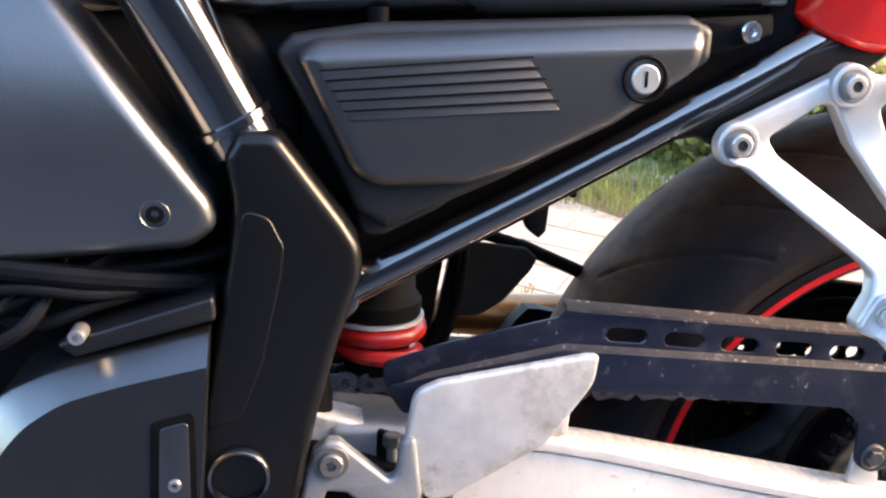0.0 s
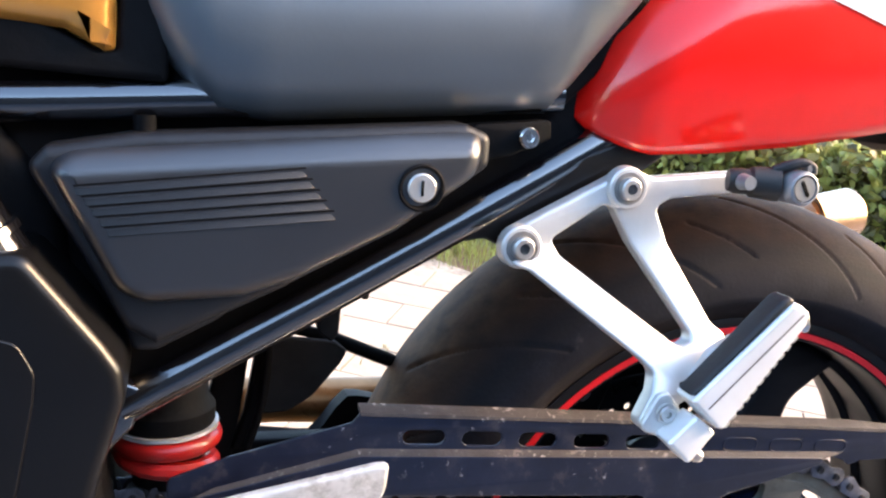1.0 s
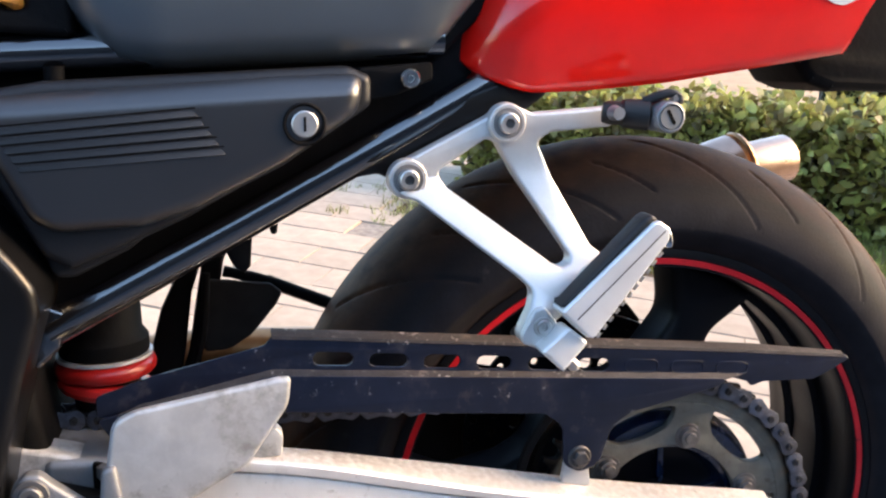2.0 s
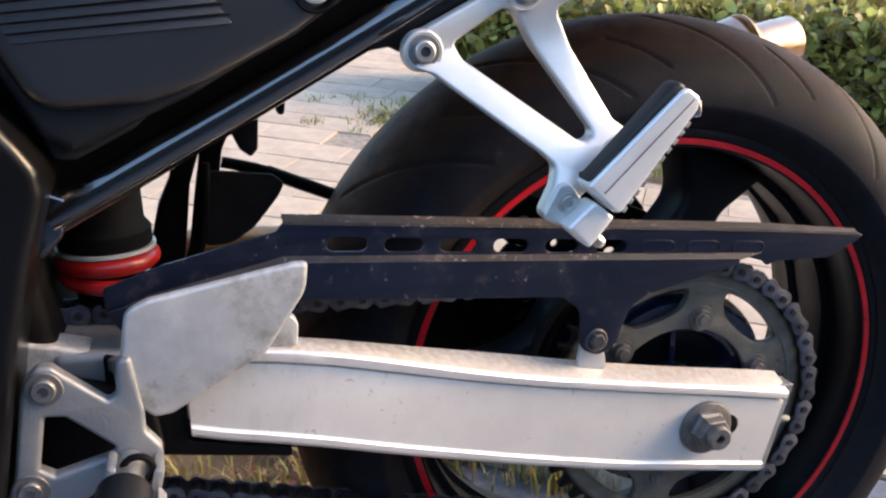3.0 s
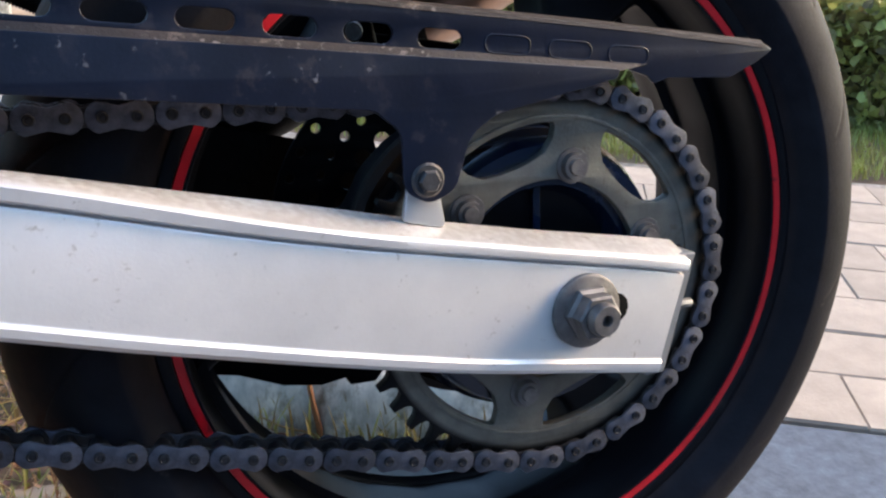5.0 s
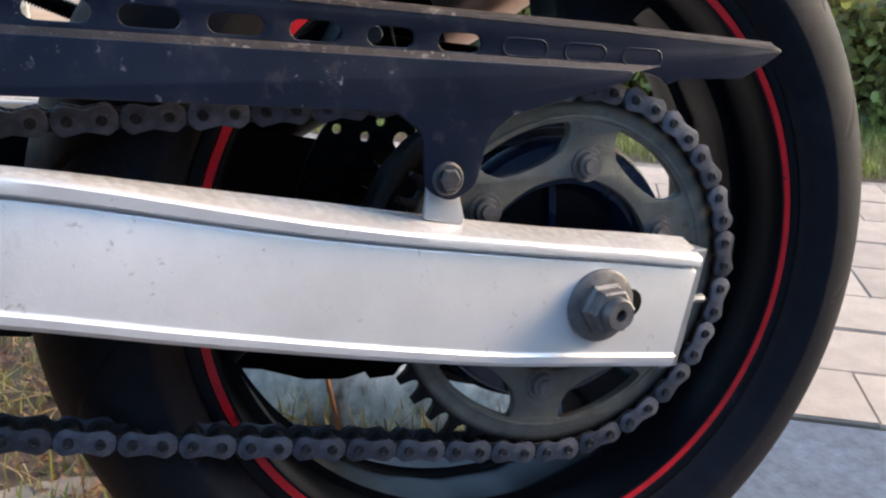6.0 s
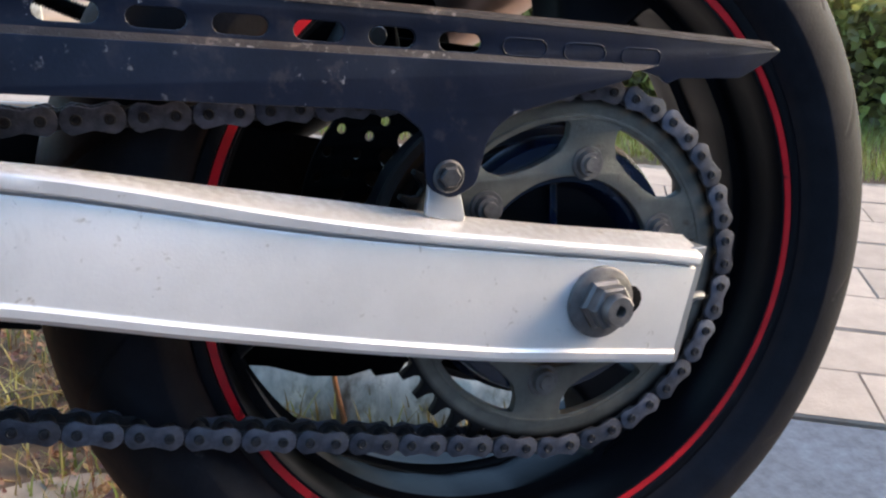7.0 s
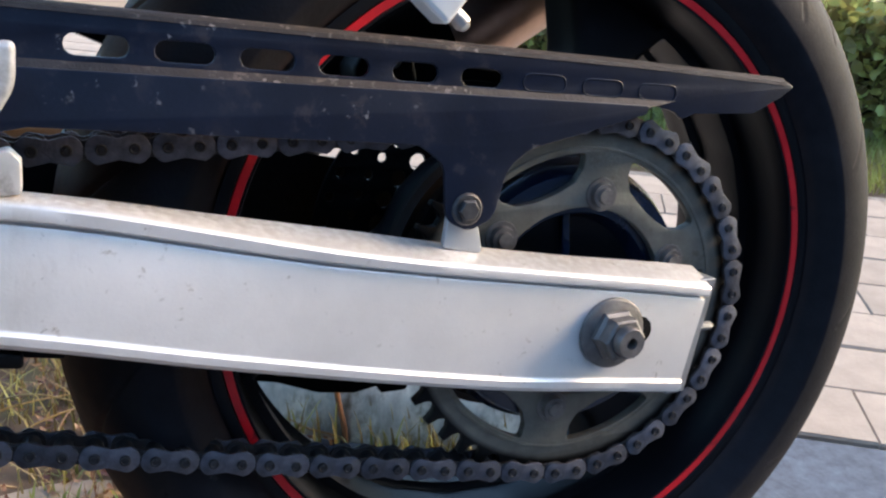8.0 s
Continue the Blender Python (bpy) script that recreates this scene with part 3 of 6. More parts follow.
up_bm = plate(up, -0.119, -0.1165, 0.0006, [slot_pts(x, z, 0.028 - 0.0006 * i, 0.0098, -0.085) for i, (x, z) in enumerate(slots[:6])])
low = fillet([(-0.428, 0.4435), (-0.315, 0.4655), (0.028, 0.4375), (0.026, 0.4325), (-0.051, 0.416), (-0.0655, 0.406), (-0.074, 0.378), (-0.089, 0.3715), (-0.1035, 0.379), (-0.1045, 0.410), (-0.119, 0.4215), (-0.306, 0.4385), (-0.36, 0.43), (-0.416, 0.425)],
             [0.003, 0.01, 0.002, 0.004, 0.02, 0.02, 0.012, 0.012, 0.012, 0.012, 0.01, 0.01, 0.01, 0.006])
low_bm = plate(low, -0.1225, -0.120, 0.0006)
fold = bmesh.new()
fa = [fold.verts.new(p) for p in ((-0.40, -0.1188, 0.4515), (-0.315, -0.1188, 0.4695), (0.05, -0.1188, 0.4395), (0.028, -0.1224, 0.4365), (-0.315, -0.1224, 0.4645), (-0.42, -0.1224, 0.4445))]
fold.faces.new((fa[0], fa[1], fa[4], fa[5]))
fold.faces.new((fa[1], fa[2], fa[3], fa[4]))
guard = part("chain_guard", add(up_bm, low_bm), GUARD, bike, "scuffed black plastic chain guard with oval slots")
part("fold_step", fold, DUSTY, guard, "dusty step across the guard")
flange = bmesh.new()
fv = []
for i in range(13):
    x = -0.315 + 0.450 * i / 12
    z = interp(x, G_TOP)
    wide = 0.0075 * (1 - smooth((x - 0.06) / 0.06)) + 0.0006
    fv.append([flange.verts.new((x, -0.1195, z - 0.0015)), flange.verts.new((x, -0.119, z + 0.0006)), flange.verts.new((x, -0.116, z + 0.002)), flange.verts.new((x, -0.1165 + wide, z + 0.003)), flange.verts.new((x, -0.1165 + wide, z + 0.0005)), flange.verts.new((x, -0.1165, z - 0.0015))])
for a, b in zip(fv, fv[1:]):
    for j in range(6):
        flange.faces.new((a[j], a[(j + 1) % 6], b[(j + 1) % 6], b[j]))
flange.faces.new(fv[0])
flange.faces.new(fv[-1])
part("top_flange", flange, DUSTY, guard, "dusty brown upper flange of the guard")
for i, (x, z) in enumerate(slots[6:]):
    ring = plate(slot_pts(x, z, 0.0285, 0.0104, -0.085), -0.1195, -0.1186, 0.0003, [slot_pts(x, z, 0.0268, 0.0088, -0.085)])
    part("blind_slot", ring, GUARD, guard)
part("guard_bolt", add(revolve([(-0.1275, 0.0), (-0.1275, 0.0052), (-0.1265, 0.0063), (-0.1235, 0.0063)], (-0.0905, 0, 0.3845), 6), revolve([(-0.1242, 0.0), (-0.1242, 0.0080), (-0.1232, 0.0092), (-0.1215, 0.0094)], (-0.0905, 0, 0.3845), 28)), GREASED, guard, "dark dull hexagon flange bolt")
# sprocket
def polar(r, a):
    return (CX + r * math.cos(radians(a)), CZ + r * math.sin(radians(a)))


TEETH, PITCH = 46, 0.015875
RC = PITCH / 2 / math.sin(math.pi / TEETH)
B0 = 78.7
outer = []
for i in range(TEETH):
    a = 360 / TEETH * i + 3.0
    for da, r in ((-2.6, RC - 0.0046), (-1.5, RC - 0.0018), (-0.7, RC + 0.0052), (0.7, RC + 0.0052), (1.5, RC - 0.0018), (2.6, RC - 0.0046)):
        outer.append(polar(r, a + da))
windows = []
for i in range(6):
    a = B0 + 60 * i
    w = [polar(0.0965, a + 10 + 40 * k / 8) for k in range(9)] + [polar(0.0865, a + 49), polar(0.0785, a + 45), polar(0.0745, a + 37), polar(0.0735, a + 30), polar(0.0745, a + 23), polar(0.0785, a + 15), polar(0.0865, a + 11)]
    windows.append(fillet(w, 0.004, 3))
hole = [polar(0.0625, 360 * k / 60) for k in range(60)]
sprocket = part("sprocket", plate(outer, CHAIN_Y - 0.0035, CHAIN_Y + 0.0035, 0.0006, [hole, *windows], 1), SPROCKET, bike, "dull steel rear sprocket with six bolts and cut-outs", 30)
part("raised_ring", plate([polar(0.1008, 6 * k) for k in range(60)], CHAIN_Y - 0.0043, CHAIN_Y - 0.003, 0.0004, [[polar(0.0985, 6 * k) for k in range(60)]], 1), SPROCKET, sprocket)
for i in range(6):
    x, z = polar(0.0712, B0 + 60 * i)
    bm = revolve([(CHAIN_Y - 0.0105, 0), (CHAIN_Y - 0.0105, 0.0045), (CHAIN_Y - 0.0085, 0.0052), (CHAIN_Y - 0.0085, 0.0075), (CHAIN_Y - 0.0045, 0.0082), (CHAIN_Y - 0.0045, 0.0105), (CHAIN_Y - 0.0033, 0.011)], (x, 0, z), 18)
    part("sprocket_nut", bm, NUT, sprocket)
carrier = part("sprocket_carrier", add(
    revolve([(CHAIN_Y + 0.0036, 0.082), (CHAIN_Y + 0.0036, 0.058), (-0.07, 0.05), (-0.07, 0.0)], (CX, 0, CZ), 60),
    revolve([(CHAIN_Y + 0.0036, 0.082), (CHAIN_Y + 0.012, 0.0855), (CHAIN_Y + 0.02, 0.0855), (CHAIN_Y + 0.022, 0.09), (-0.045, 0.09)], (CX, 0, CZ), 60)), CARRIER, sprocket, "blue-black cush-drive carrier behind the sprocket")
for i in range(5):
    a = radians(92 + 72 * i)
    part("carrier_rib", plate([(CX + math.cos(a) * r - math.sin(a) * w, CZ + math.sin(a) * r + math.cos(a) * w) for r, w in ((0.02, -0.0025), (0.058, -0.0025), (0.058, 0.0025), (0.02, 0.0025))], -0.082, -0.069, 0.001), CARRIER, sprocket)
part("axle_spacer", revolve([(-0.107, 0.016), (-0.09, 0.016), (-0.09, 0.024), (-0.068, 0.026)], (CX, 0, CZ), 24), DARK, sprocket)

sprocket.matrix_local = skewed(0.0008, CHAIN_Y, 0.3105)

# chain
def chain_track():
    """The closed line of the chain as points, evenly dense."""
    pts = []
    a_top, a_low = 90.0, 270.0 - 15.9
    fx, fz, fr = -0.585, 0.379, 0.054
    a = a_low
    for k in range(200):                                   # round the rear sprocket, from low to top, by the rear
        t = a_low + (360 + a_top - a_low) * k / 199
        pts.append(polar(RC, t))
    for k in range(1, 120):                                # upper run, with a little sag
        t = k / 120
        x, z = CX + (fx - CX) * t, CZ + RC + (fz + fr - CZ - RC) * t
        pts.append((x, z - 0.0085 * 4 * t * (1 - t)))
    for k in range(60):
        t = radians(90 + (164) * k / 59)
        pts.append((fx + fr * math.cos(t), fz + fr * math.sin(t)))
    x0, z0 = pts[-1]
    x1, z1 = polar(RC, a_low)
    for k in range(1, 120):
        t = k / 120
        pts.append((x0 + (x1 - x0) * t, z0 + (z1 - z0) * t - 0.003 * 4 * t * (1 - t)))
    return pts


track = np.array(chain_track() + chain_track()[:1])
length = np.r_[0, np.cumsum(np.hypot(*np.diff(track, axis=0).T))]


def eight(r, waist, half=PITCH / 2, k=7):
    pts = []
    for side in (1, -1):
        for i in range(k + 1):
            a = side * (-math.pi / 2 * 0.82 + math.pi * 0.82 * i / k) + (0 if side == 1 else math.pi)
            if side == -1:
                a = math.pi - math.pi / 2 * 0.82 + math.pi * 0.82 * i / k
            pts.append((side * half + r * math.cos(a), r * math.sin(a)))
        pts.append((0, side * waist))
    return pts


def link_mesh(kind):
    if kind == "outer":
        bm = add(plate(eight(0.0079, 0.0054), -0.0098, -0.0078, 0.0005, (), 1), plate(eight(0.0079, 0.0054), 0.0078, 0.0098, 0.0004, (), 1))
        for s in (1, -1):
            bm = add(bm, revolve([(-0.0112, 0.0), (-0.0108, 0.0016), (-0.0115, 0.0021), (-0.0112, 0.0029), (-0.0098, 0.003), (0.0112, 0.003), (0.0112, 0)], (s * PITCH / 2, 0, 0), 12))
        mat = CHAIN
    else:
        bm = add(plate(eight(0.0074, 0.0047), -0.0076, -0.0056, 0.0003, (), 1), plate(eight(0.0074, 0.0047), 0.0056, 0.0076, 0.0003, (), 1))
        for s in (1, -1):
            bm = add(bm, revolve([(-0.0056, 0.0051), (0.0056, 0.0051)], (s * PITCH / 2, 0, 0), 12))
        mat = ROLLER
    me = bpy.data.meshes.new("link_" + kind)
    bmesh.ops.recalc_face_normals(bm, faces=bm.faces[:])
    bm.to_mesh(me)
    bm.free()
    for p in me.polygons:
        p.use_smooth = True
    me.set_sharp_from_angle(angle=radians(40))
    me.materials.append(mat)
    if kind == "outer":
        me.materials.append(ROLLER)
        for p in me.polygons:
            if abs(p.center.y) > 0.0099:
                p.material_index = 1
    return me


chain = part("chain", sweep([(-0.60, CHAIN_Y, 0.44), (-0.59, CHAIN_Y, 0.44)], 0.002), ROLLER, bike, "greasy dark steel drive chain")
meshes = {"outer": link_mesh("outer"), "inner": link_mesh("inner")}
count = int(length[-1] // PITCH) // 2 * 2
step = length[-1] / count
phase = 0.004


def along(s):
    s = s % length[-1]
    return Vector((float(np.interp(s, length, track[:, 0])), CHAIN_Y, float(np.interp(s, length, track[:, 1]))))


for i in range(count):
    a, b = along(phase + i * step), along(phase + (i + 1) * step)
    mid, d = (a + b) / 2, b - a
    ob = new("link", meshes["outer" if i % 2 else "inner"])
    ob.parent = chain
    ob.matrix_local = Matrix.Translation(mid) @ Matrix.Rotation(-math.atan2(d.z, d.x), 4, "Y")
chain.matrix_local = skewed(0.0008, CHAIN_Y, 0.3105)

# rear wheel
wheel = tagged(new("rear_wheel"), "black three-spoke rear wheel with a red pinstripe")
wheel.parent = bike
wheel.matrix_local = Matrix.Translation((0, -0.005, 0)) @ skewed(-0.009, 0.0, 0.3165)


def make_tyre():
    """A round sport tyre: short sidewalls and a tread on an elliptic crown, with long slanting grooves."""
    side_w = [(0.064, 0.2112, -1), (0.069, 0.2155, -1), (0.073, 0.2195, -1), (0.0785, 0.2235, -1), (0.0805, 0.2262, -1), (0.0838, 0.2292, -1)]
    arc = []
    for k in range(57):
        a = math.pi / 2 * k / 56
        arc.append((0.0865 * math.cos(a), 0.2335 + 0.0645 * math.sin(a), k / 56))
    half = side_w + arc
    prof = [(-u, r, v, 1) for u, r, v in half] + [(u, r, v, -1) for u, r, v in reversed(half[:-1])]
    seg = 1200
    verts, faces = [], []
    for i in range(seg):
        th = 2 * math.pi * i / seg
        for u, r, v, side in prof:
            depth = 0.0
            if v > 0.05:
                for rep, lead, reach, width in ((13, 0.0, (0.12, 0.86), 0.0024), (13, 0.42, (0.3, 0.62), 0.002)):
                    lane = th * side * rep / (2 * math.pi) + lead - 0.95 * v ** 1.2
                    off = abs((lane % 1.0) - 0.5) * 2 * math.pi / rep * r * 0.75
                    if reach[0] < v < reach[1]:
                        depth = max(depth, 0.0026 * smooth(1.6 * (1 - off / width)))
            verts.append((CX + (r - depth) * math.cos(th), u, CZ + (r - depth) * math.sin(th)))
    k = len(prof)
    for i in range(seg):
        a, b = i * k, (i + 1) % seg * k
        faces += [(a + j, a + j + 1, b + j + 1, b + j) for j in range(k - 1)]
    me = bpy.data.meshes.new("tyre")
    me.from_pydata(verts, [], faces)
    return me


part("tyre", make_tyre(), RUBBER, wheel, "black sport tyre with curved tread grooves and grey dust", 60)
rim_prof = [(-0.066, 0.2215), (-0.0705, 0.2235), (-0.0715, 0.2195), (-0.0705, 0.2165), (-0.069, 0.2155), (-0.069, 0.2085), (-0.066, 0.2075), (-0.055, 0.2075), (-0.042, 0.207), (-0.032, 0.2055), (-0.02, 0.2050)]
rim_prof = rim_prof + [(-u, r) for u, r in reversed(rim_prof)]
RIM_K = 0.9625
rim_prof = [(u, r * RIM_K) for u, r in rim_prof]
rim = part("rim", revolve(rim_prof, (CX, 0, CZ), 160), RIM, wheel, "gloss black alloy rim")
part("pinstripe", revolve([(-0.0688, 0.2076), (-0.0697, 0.2072), (-0.0697, 0.2026), (-0.0688, 0.2022)], (CX, 0, CZ), 160), TAPE, rim, "worn red pinstripe tape")
body = [polar(0.2, 3 * k) for k in range(120)]
gaps = []
for c in (67, 187, 307):
    arc = [polar(0.1965, c + a) for a in (32, 46, 60, 74, 88)]
    inner = [polar(0.088, c + a) for a in (95, 77.5, 60, 42.5, 25)]
    gaps.append(fillet([polar(0.1955, c + 12), *arc, polar(0.1955, c + 107), polar(0.150, c + 112), polar(0.105, c + 105), *inner, polar(0.105, c + 15), polar(0.150, c + 6)],
                       [0.01] + [0.06] * 5 + [0.01, 0.03, 0.02] + [0.03] * 5 + [0.02, 0.03], 4))
part("spokes", plate(body, -0.026, 0.026, 0.009, gaps, 3), RIM, wheel, "three broad black cast spokes")
part("hub", revolve([(-0.07, 0.0), (-0.07, 0.075), (-0.05, 0.082), (0.05, 0.07), (0.07, 0.06), (0.07, 0.0)], (CX, 0, CZ), 48), RIM, wheel)
holes = []
for count_h, rr, off, rad in ((36, 0.1145, 0, 0.0038), (36, 0.0945, 5, 0.0038), (24, 0.0735, 2, 0.0066)):
    for i in range(count_h):
        hx, hz = polar(rr, 360 / count_h * i + off)
        holes.append(ring_pts(hx, hz, rad, 10))
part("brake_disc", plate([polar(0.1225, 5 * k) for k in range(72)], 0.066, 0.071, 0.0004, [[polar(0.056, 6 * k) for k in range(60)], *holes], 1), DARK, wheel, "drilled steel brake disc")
# the dished drum between the spokes and the sprocket
part("hub_drum", revolve([(-0.028, 0.094), (-0.0325, 0.0985), (-0.036, 0.097), (-0.038, 0.092), (-0.03, 0.084), (-0.024, 0.05), (-0.03, 0.03), (-0.04, 0.0)], (CX, 0, CZ), 72), DRUM, wheel, "dusty black dished hub drum")

caliper = part("brake_caliper", plate(fillet([(-0.092, 0.405), (-0.060, 0.397), (-0.044, 0.440), (-0.050, 0.470), (-0.078, 0.474), (-0.094, 0.450)], 0.008), 0.062, 0.112, 0.005, (), 3), DARK, bike, "black rear brake caliper over the disc")
part("caliper_bracket", plate(fillet([(-0.062, 0.408), (0.045, 0.402), (0.056, 0.425), (0.040, 0.444), (-0.055, 0.456)], 0.006), 0.076, 0.088, 0.002, (), 2), DARK, caliper, "black bracket that holds the caliper")
for x, z in ((-0.078, 0.425), (-0.066, 0.456)):
    part("caliper_bolt", revolve([(0.056, 0.0), (0.056, 0.006), (0.058, 0.0075), (0.064, 0.0075)], (x, 0, z), 12), GREYBOLT, caliper)

# exhaust
exhaust = part("exhaust", sweep([(-0.62, 0.16, 0.382), (-0.5, 0.165, 0.384), (-0.36, 0.17, 0.392), (-0.28, 0.17, 0.388), (-0.2, 0.165, 0.388)], 0.0215, 20), HEATED, bike, "heat-tinted exhaust pipe with a brushed stainless silencer")
s0, s1 = Vector((-0.21, 0.165, 0.375)), Vector((0.164, 0.116, 0.5695))
way = (s1 - s0).normalized()
L = (s1 - s0).length
# front half of the silencer body, coloured near-black where it lies in shade
part("heat_shield", aim(revolve([(0, 0.018), (0.04, 0.042), (0.08, 0.052), (L * 0.57, 0.053), (L * 0.57, 0.04)], (0, 0, 0), 48, "Z"), s0, way), DARK, exhaust, "front half of the silencer, near-black in place of shade")
part("silencer", aim(revolve([(L * 0.55, 0.054), (L - 0.16, 0.055), (L - 0.10, 0.051), (L - 0.03, 0.0385), (L + 0.012, 0.0325), (L + 0.014, 0.0)], (0, 0, 0), 48, "Z"), s0, way), STEEL, exhaust, "brushed stainless silencer body")
part("weld_band", aim(revolve([(-0.003, 0.027), (-0.002, 0.0335), (0.001, 0.0345), (0.004, 0.0325), (0.006, 0.024)], (0, 0, 0), 40, "Z"), (0.178, 0.116, 0.5745), (1, -0.06, 0.36)), HEATED, exhaust)
part("outlet", aim(revolve([(-0.02, 0.0245), (0.070, 0.0245), (0.0715, 0.0236), (0.0715, 0.0225), (0.01, 0.0225), (0.01, 0)], (0, 0, 0), 36, "Z"), (0.1615, 0.116, 0.567), (1, 0, 0.19)), STEEL, exhaust, "stainless outlet pipe")

# subframe
part("subframe_tube", sweep([(-0.452, -0.118, 0.5050), (-0.33, -0.117, 0.5705), (-0.21, -0.112, 0.6360), (-0.10, -0.100, 0.6960)], 0.0115, 24, smooth=8), GLOSS, bike, "gloss black diagonal frame tube")
part("frame_gusset", plate(fillet([(-0.290, 0.5835), (-0.256, 0.5985), (-0.243, 0.6005), (-0.230, 0.5940), (-0.150, 0.6360), (-0.125, 0.6540), (-0.135, 0.6700), (-0.200, 0.6450)], [0.002, 0.006, 0.008, 0.01, 0.01, 0.005, 0.005, 0.01]), -0.121, -0.105, 0.002), GLOSSDARK, bike, "black welded gusset that carries the footrest hanger")
part("seat_rail", sweep([(-0.60, -0.118, 0.668), (-0.5, -0.118, 0.672), (-0.38, -0.118, 0.679), (-0.2, -0.116, 0.688)], 0.011, 20), GLOSS, bike, "gloss black seat rail")
part("tube_foot", plate(fillet([(-0.47, 0.50), (-0.455, 0.525), (-0.44, 0.518), (-0.445, 0.495), (-0.46, 0.48)], 0.004), -0.128, -0.105, 0.003), GLOSS, bike)
# added dark sheet that stands for the shaded space between cover and tube
part("frame_infill", plate([(-0.56, 0.55), (-0.47, 0.515), (-0.44, 0.512), (-0.17, 0.66), (-0.02, 0.675), (-0.02, 0.74), (-0.56, 0.76)], -0.108, -0.098, 0.001), DARK, bike, "added dark sheet for the shaded space behind the side cover")
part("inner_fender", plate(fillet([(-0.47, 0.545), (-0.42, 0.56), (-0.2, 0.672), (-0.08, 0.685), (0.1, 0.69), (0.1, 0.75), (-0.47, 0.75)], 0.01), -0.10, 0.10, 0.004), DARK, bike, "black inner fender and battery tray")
for ring in ([(-0.345, 0.562), (-0.324, 0.572), (-0.3265, 0.5365), (-0.331, 0.5315), (-0.338, 0.537), (-0.343, 0.548)], [(-0.316, 0.572), (-0.306, 0.577), (-0.3085, 0.558), (-0.3125, 0.558)]):
    part("cable_clip", plate(fillet(ring, 0.002), -0.1, -0.088, 0.002), DARK, bike)

# side cover
CDX, CDZ = -0.004, 0.0015
cover_line = [(-0.489, 0.641), (-0.480, 0.6505), (-0.438, 0.658), (-0.262, 0.669), (-0.247, 0.663), (-0.247, 0.645), (-0.29, 0.616), (-0.362, 0.576), (-0.428, 0.5465), (-0.444, 0.556), (-0.462, 0.592)]
cover_line = [(x + CDX, z + CDZ) for x, z in cover_line]
cover = part("side_cover", plate(fillet(cover_line, [0.008, 0.006, 0.01, 0.006, 0.006, 0.008, 0.01, 0.01, 0.005, 0.01, 0.02]), -0.146, -0.112, 0.006, (), 4), MATT, bike, "matt black moulded side cover with louvres and a key lock")
face_line = [(-0.4785, 0.641), (-0.468, 0.6515), (-0.30, 0.6655), (-0.252, 0.667), (-0.256, 0.641), (-0.302, 0.609), (-0.354, 0.583), (-0.385, 0.5735), (-0.434, 0.571), (-0.448, 0.578)]
face_line = [(x + CDX, z + CDZ) for x, z in face_line]
face_bm = plate(fillet(face_line, [0.016, 0.02, 0.02, 0.016, 0.02, 0.03, 0.03, 0.02, 0.02, 0.02], 8), -0.1575, -0.134, 0.0105, (), 8)
CREASE = (Vector((-0.471, 0, 0.639)), Vector((-0.070, 0, 1.0)).normalized())
for lift in (-0.003, -0.0005, 0.0025, 0.006):
    bmesh.ops.bisect_plane(face_bm, geom=face_bm.verts[:] + face_bm.edges[:] + face_bm.faces[:], plane_co=CREASE[0] + CREASE[1] * lift, plane_no=CREASE[1], dist=1e-6)
for v in face_bm.verts:
    over = (v.co - CREASE[0]).dot(CREASE[1])
    if over > 0 and v.co.y < -0.136:
        v.co.y += min(over, 0.003) * 0.35 + max(0, over - 0.003) * 0.75
part("raised_face", face_bm, PLASTIC, cover, "raised black face of the cover")
for i in range(5):
    f = i / 4
    a, b = Vector((-0.468 + 0.0135 * f, 0, 0.6318 - 0.0205 * f)), Vector((-0.3555 + 0.0155 * f, 0, 0.6428 - 0.0225 * f))
    blade = bmesh.new()
    rows_b = []
    for u, y_up, y_low in ((0.0, -0.1572, -0.1572), (0.02, -0.1572, -0.1584), (0.98, -0.1572, -0.1586), (1.0, -0.1572, -0.1572)):
        c = a.lerp(b, u)
        rows_b.append([blade.verts.new(p) for p in ((c.x - 0.0012, y_up, c.z + 0.0022), (c.x - 0.0002, y_low + 0.0002, c.z - 0.0014), (c.x, y_low, c.z - 0.0019), (c.x, y_low + 0.0004, c.z - 0.0023), (c.x, -0.156, c.z - 0.0024), (c.x - 0.0012, -0.156, c.z + 0.0023))])
    for ra, rb in zip(rows_b, rows_b[1:]):
        for k in range(6):
            blade.faces.new((ra[k], ra[(k + 1) % 6], rb[(k + 1) % 6], rb[k]))
    blade.faces.new(rows_b[0])
    blade.faces.new(rows_b[-1])
    part("louvre", blade, MATT, cover)
    part("louvre_slot", plate([(a.x - 0.001, a.z + 0.0022), (b.x - 0.001, b.z + 0.0022), (b.x - 0.0018, b.z + 0.0032), (a.x - 0.0018, a.z + 0.0032)], -0.1577, -0.1565, 0.0001), DARK, cover)
lock = part("cover_lock", revolve([(-0.155, 0.0136), (-0.1585, 0.0130), (-0.159, 0.0121), (-0.157, 0.0102), (-0.1545, 0.0094), (-0.1545, 0.0)], (-0.2940, 0, 0.6358), 36), DARK, cover, "black lock surround")
part("lock_barrel", revolve([(-0.1575, 0.0080), (-0.1590, 0.0080), (-0.1596, 0.0073), (-0.1594, 0.0)], (-0.2940, 0, 0.6358), 32), BOLT, lock, "chrome key barrel")
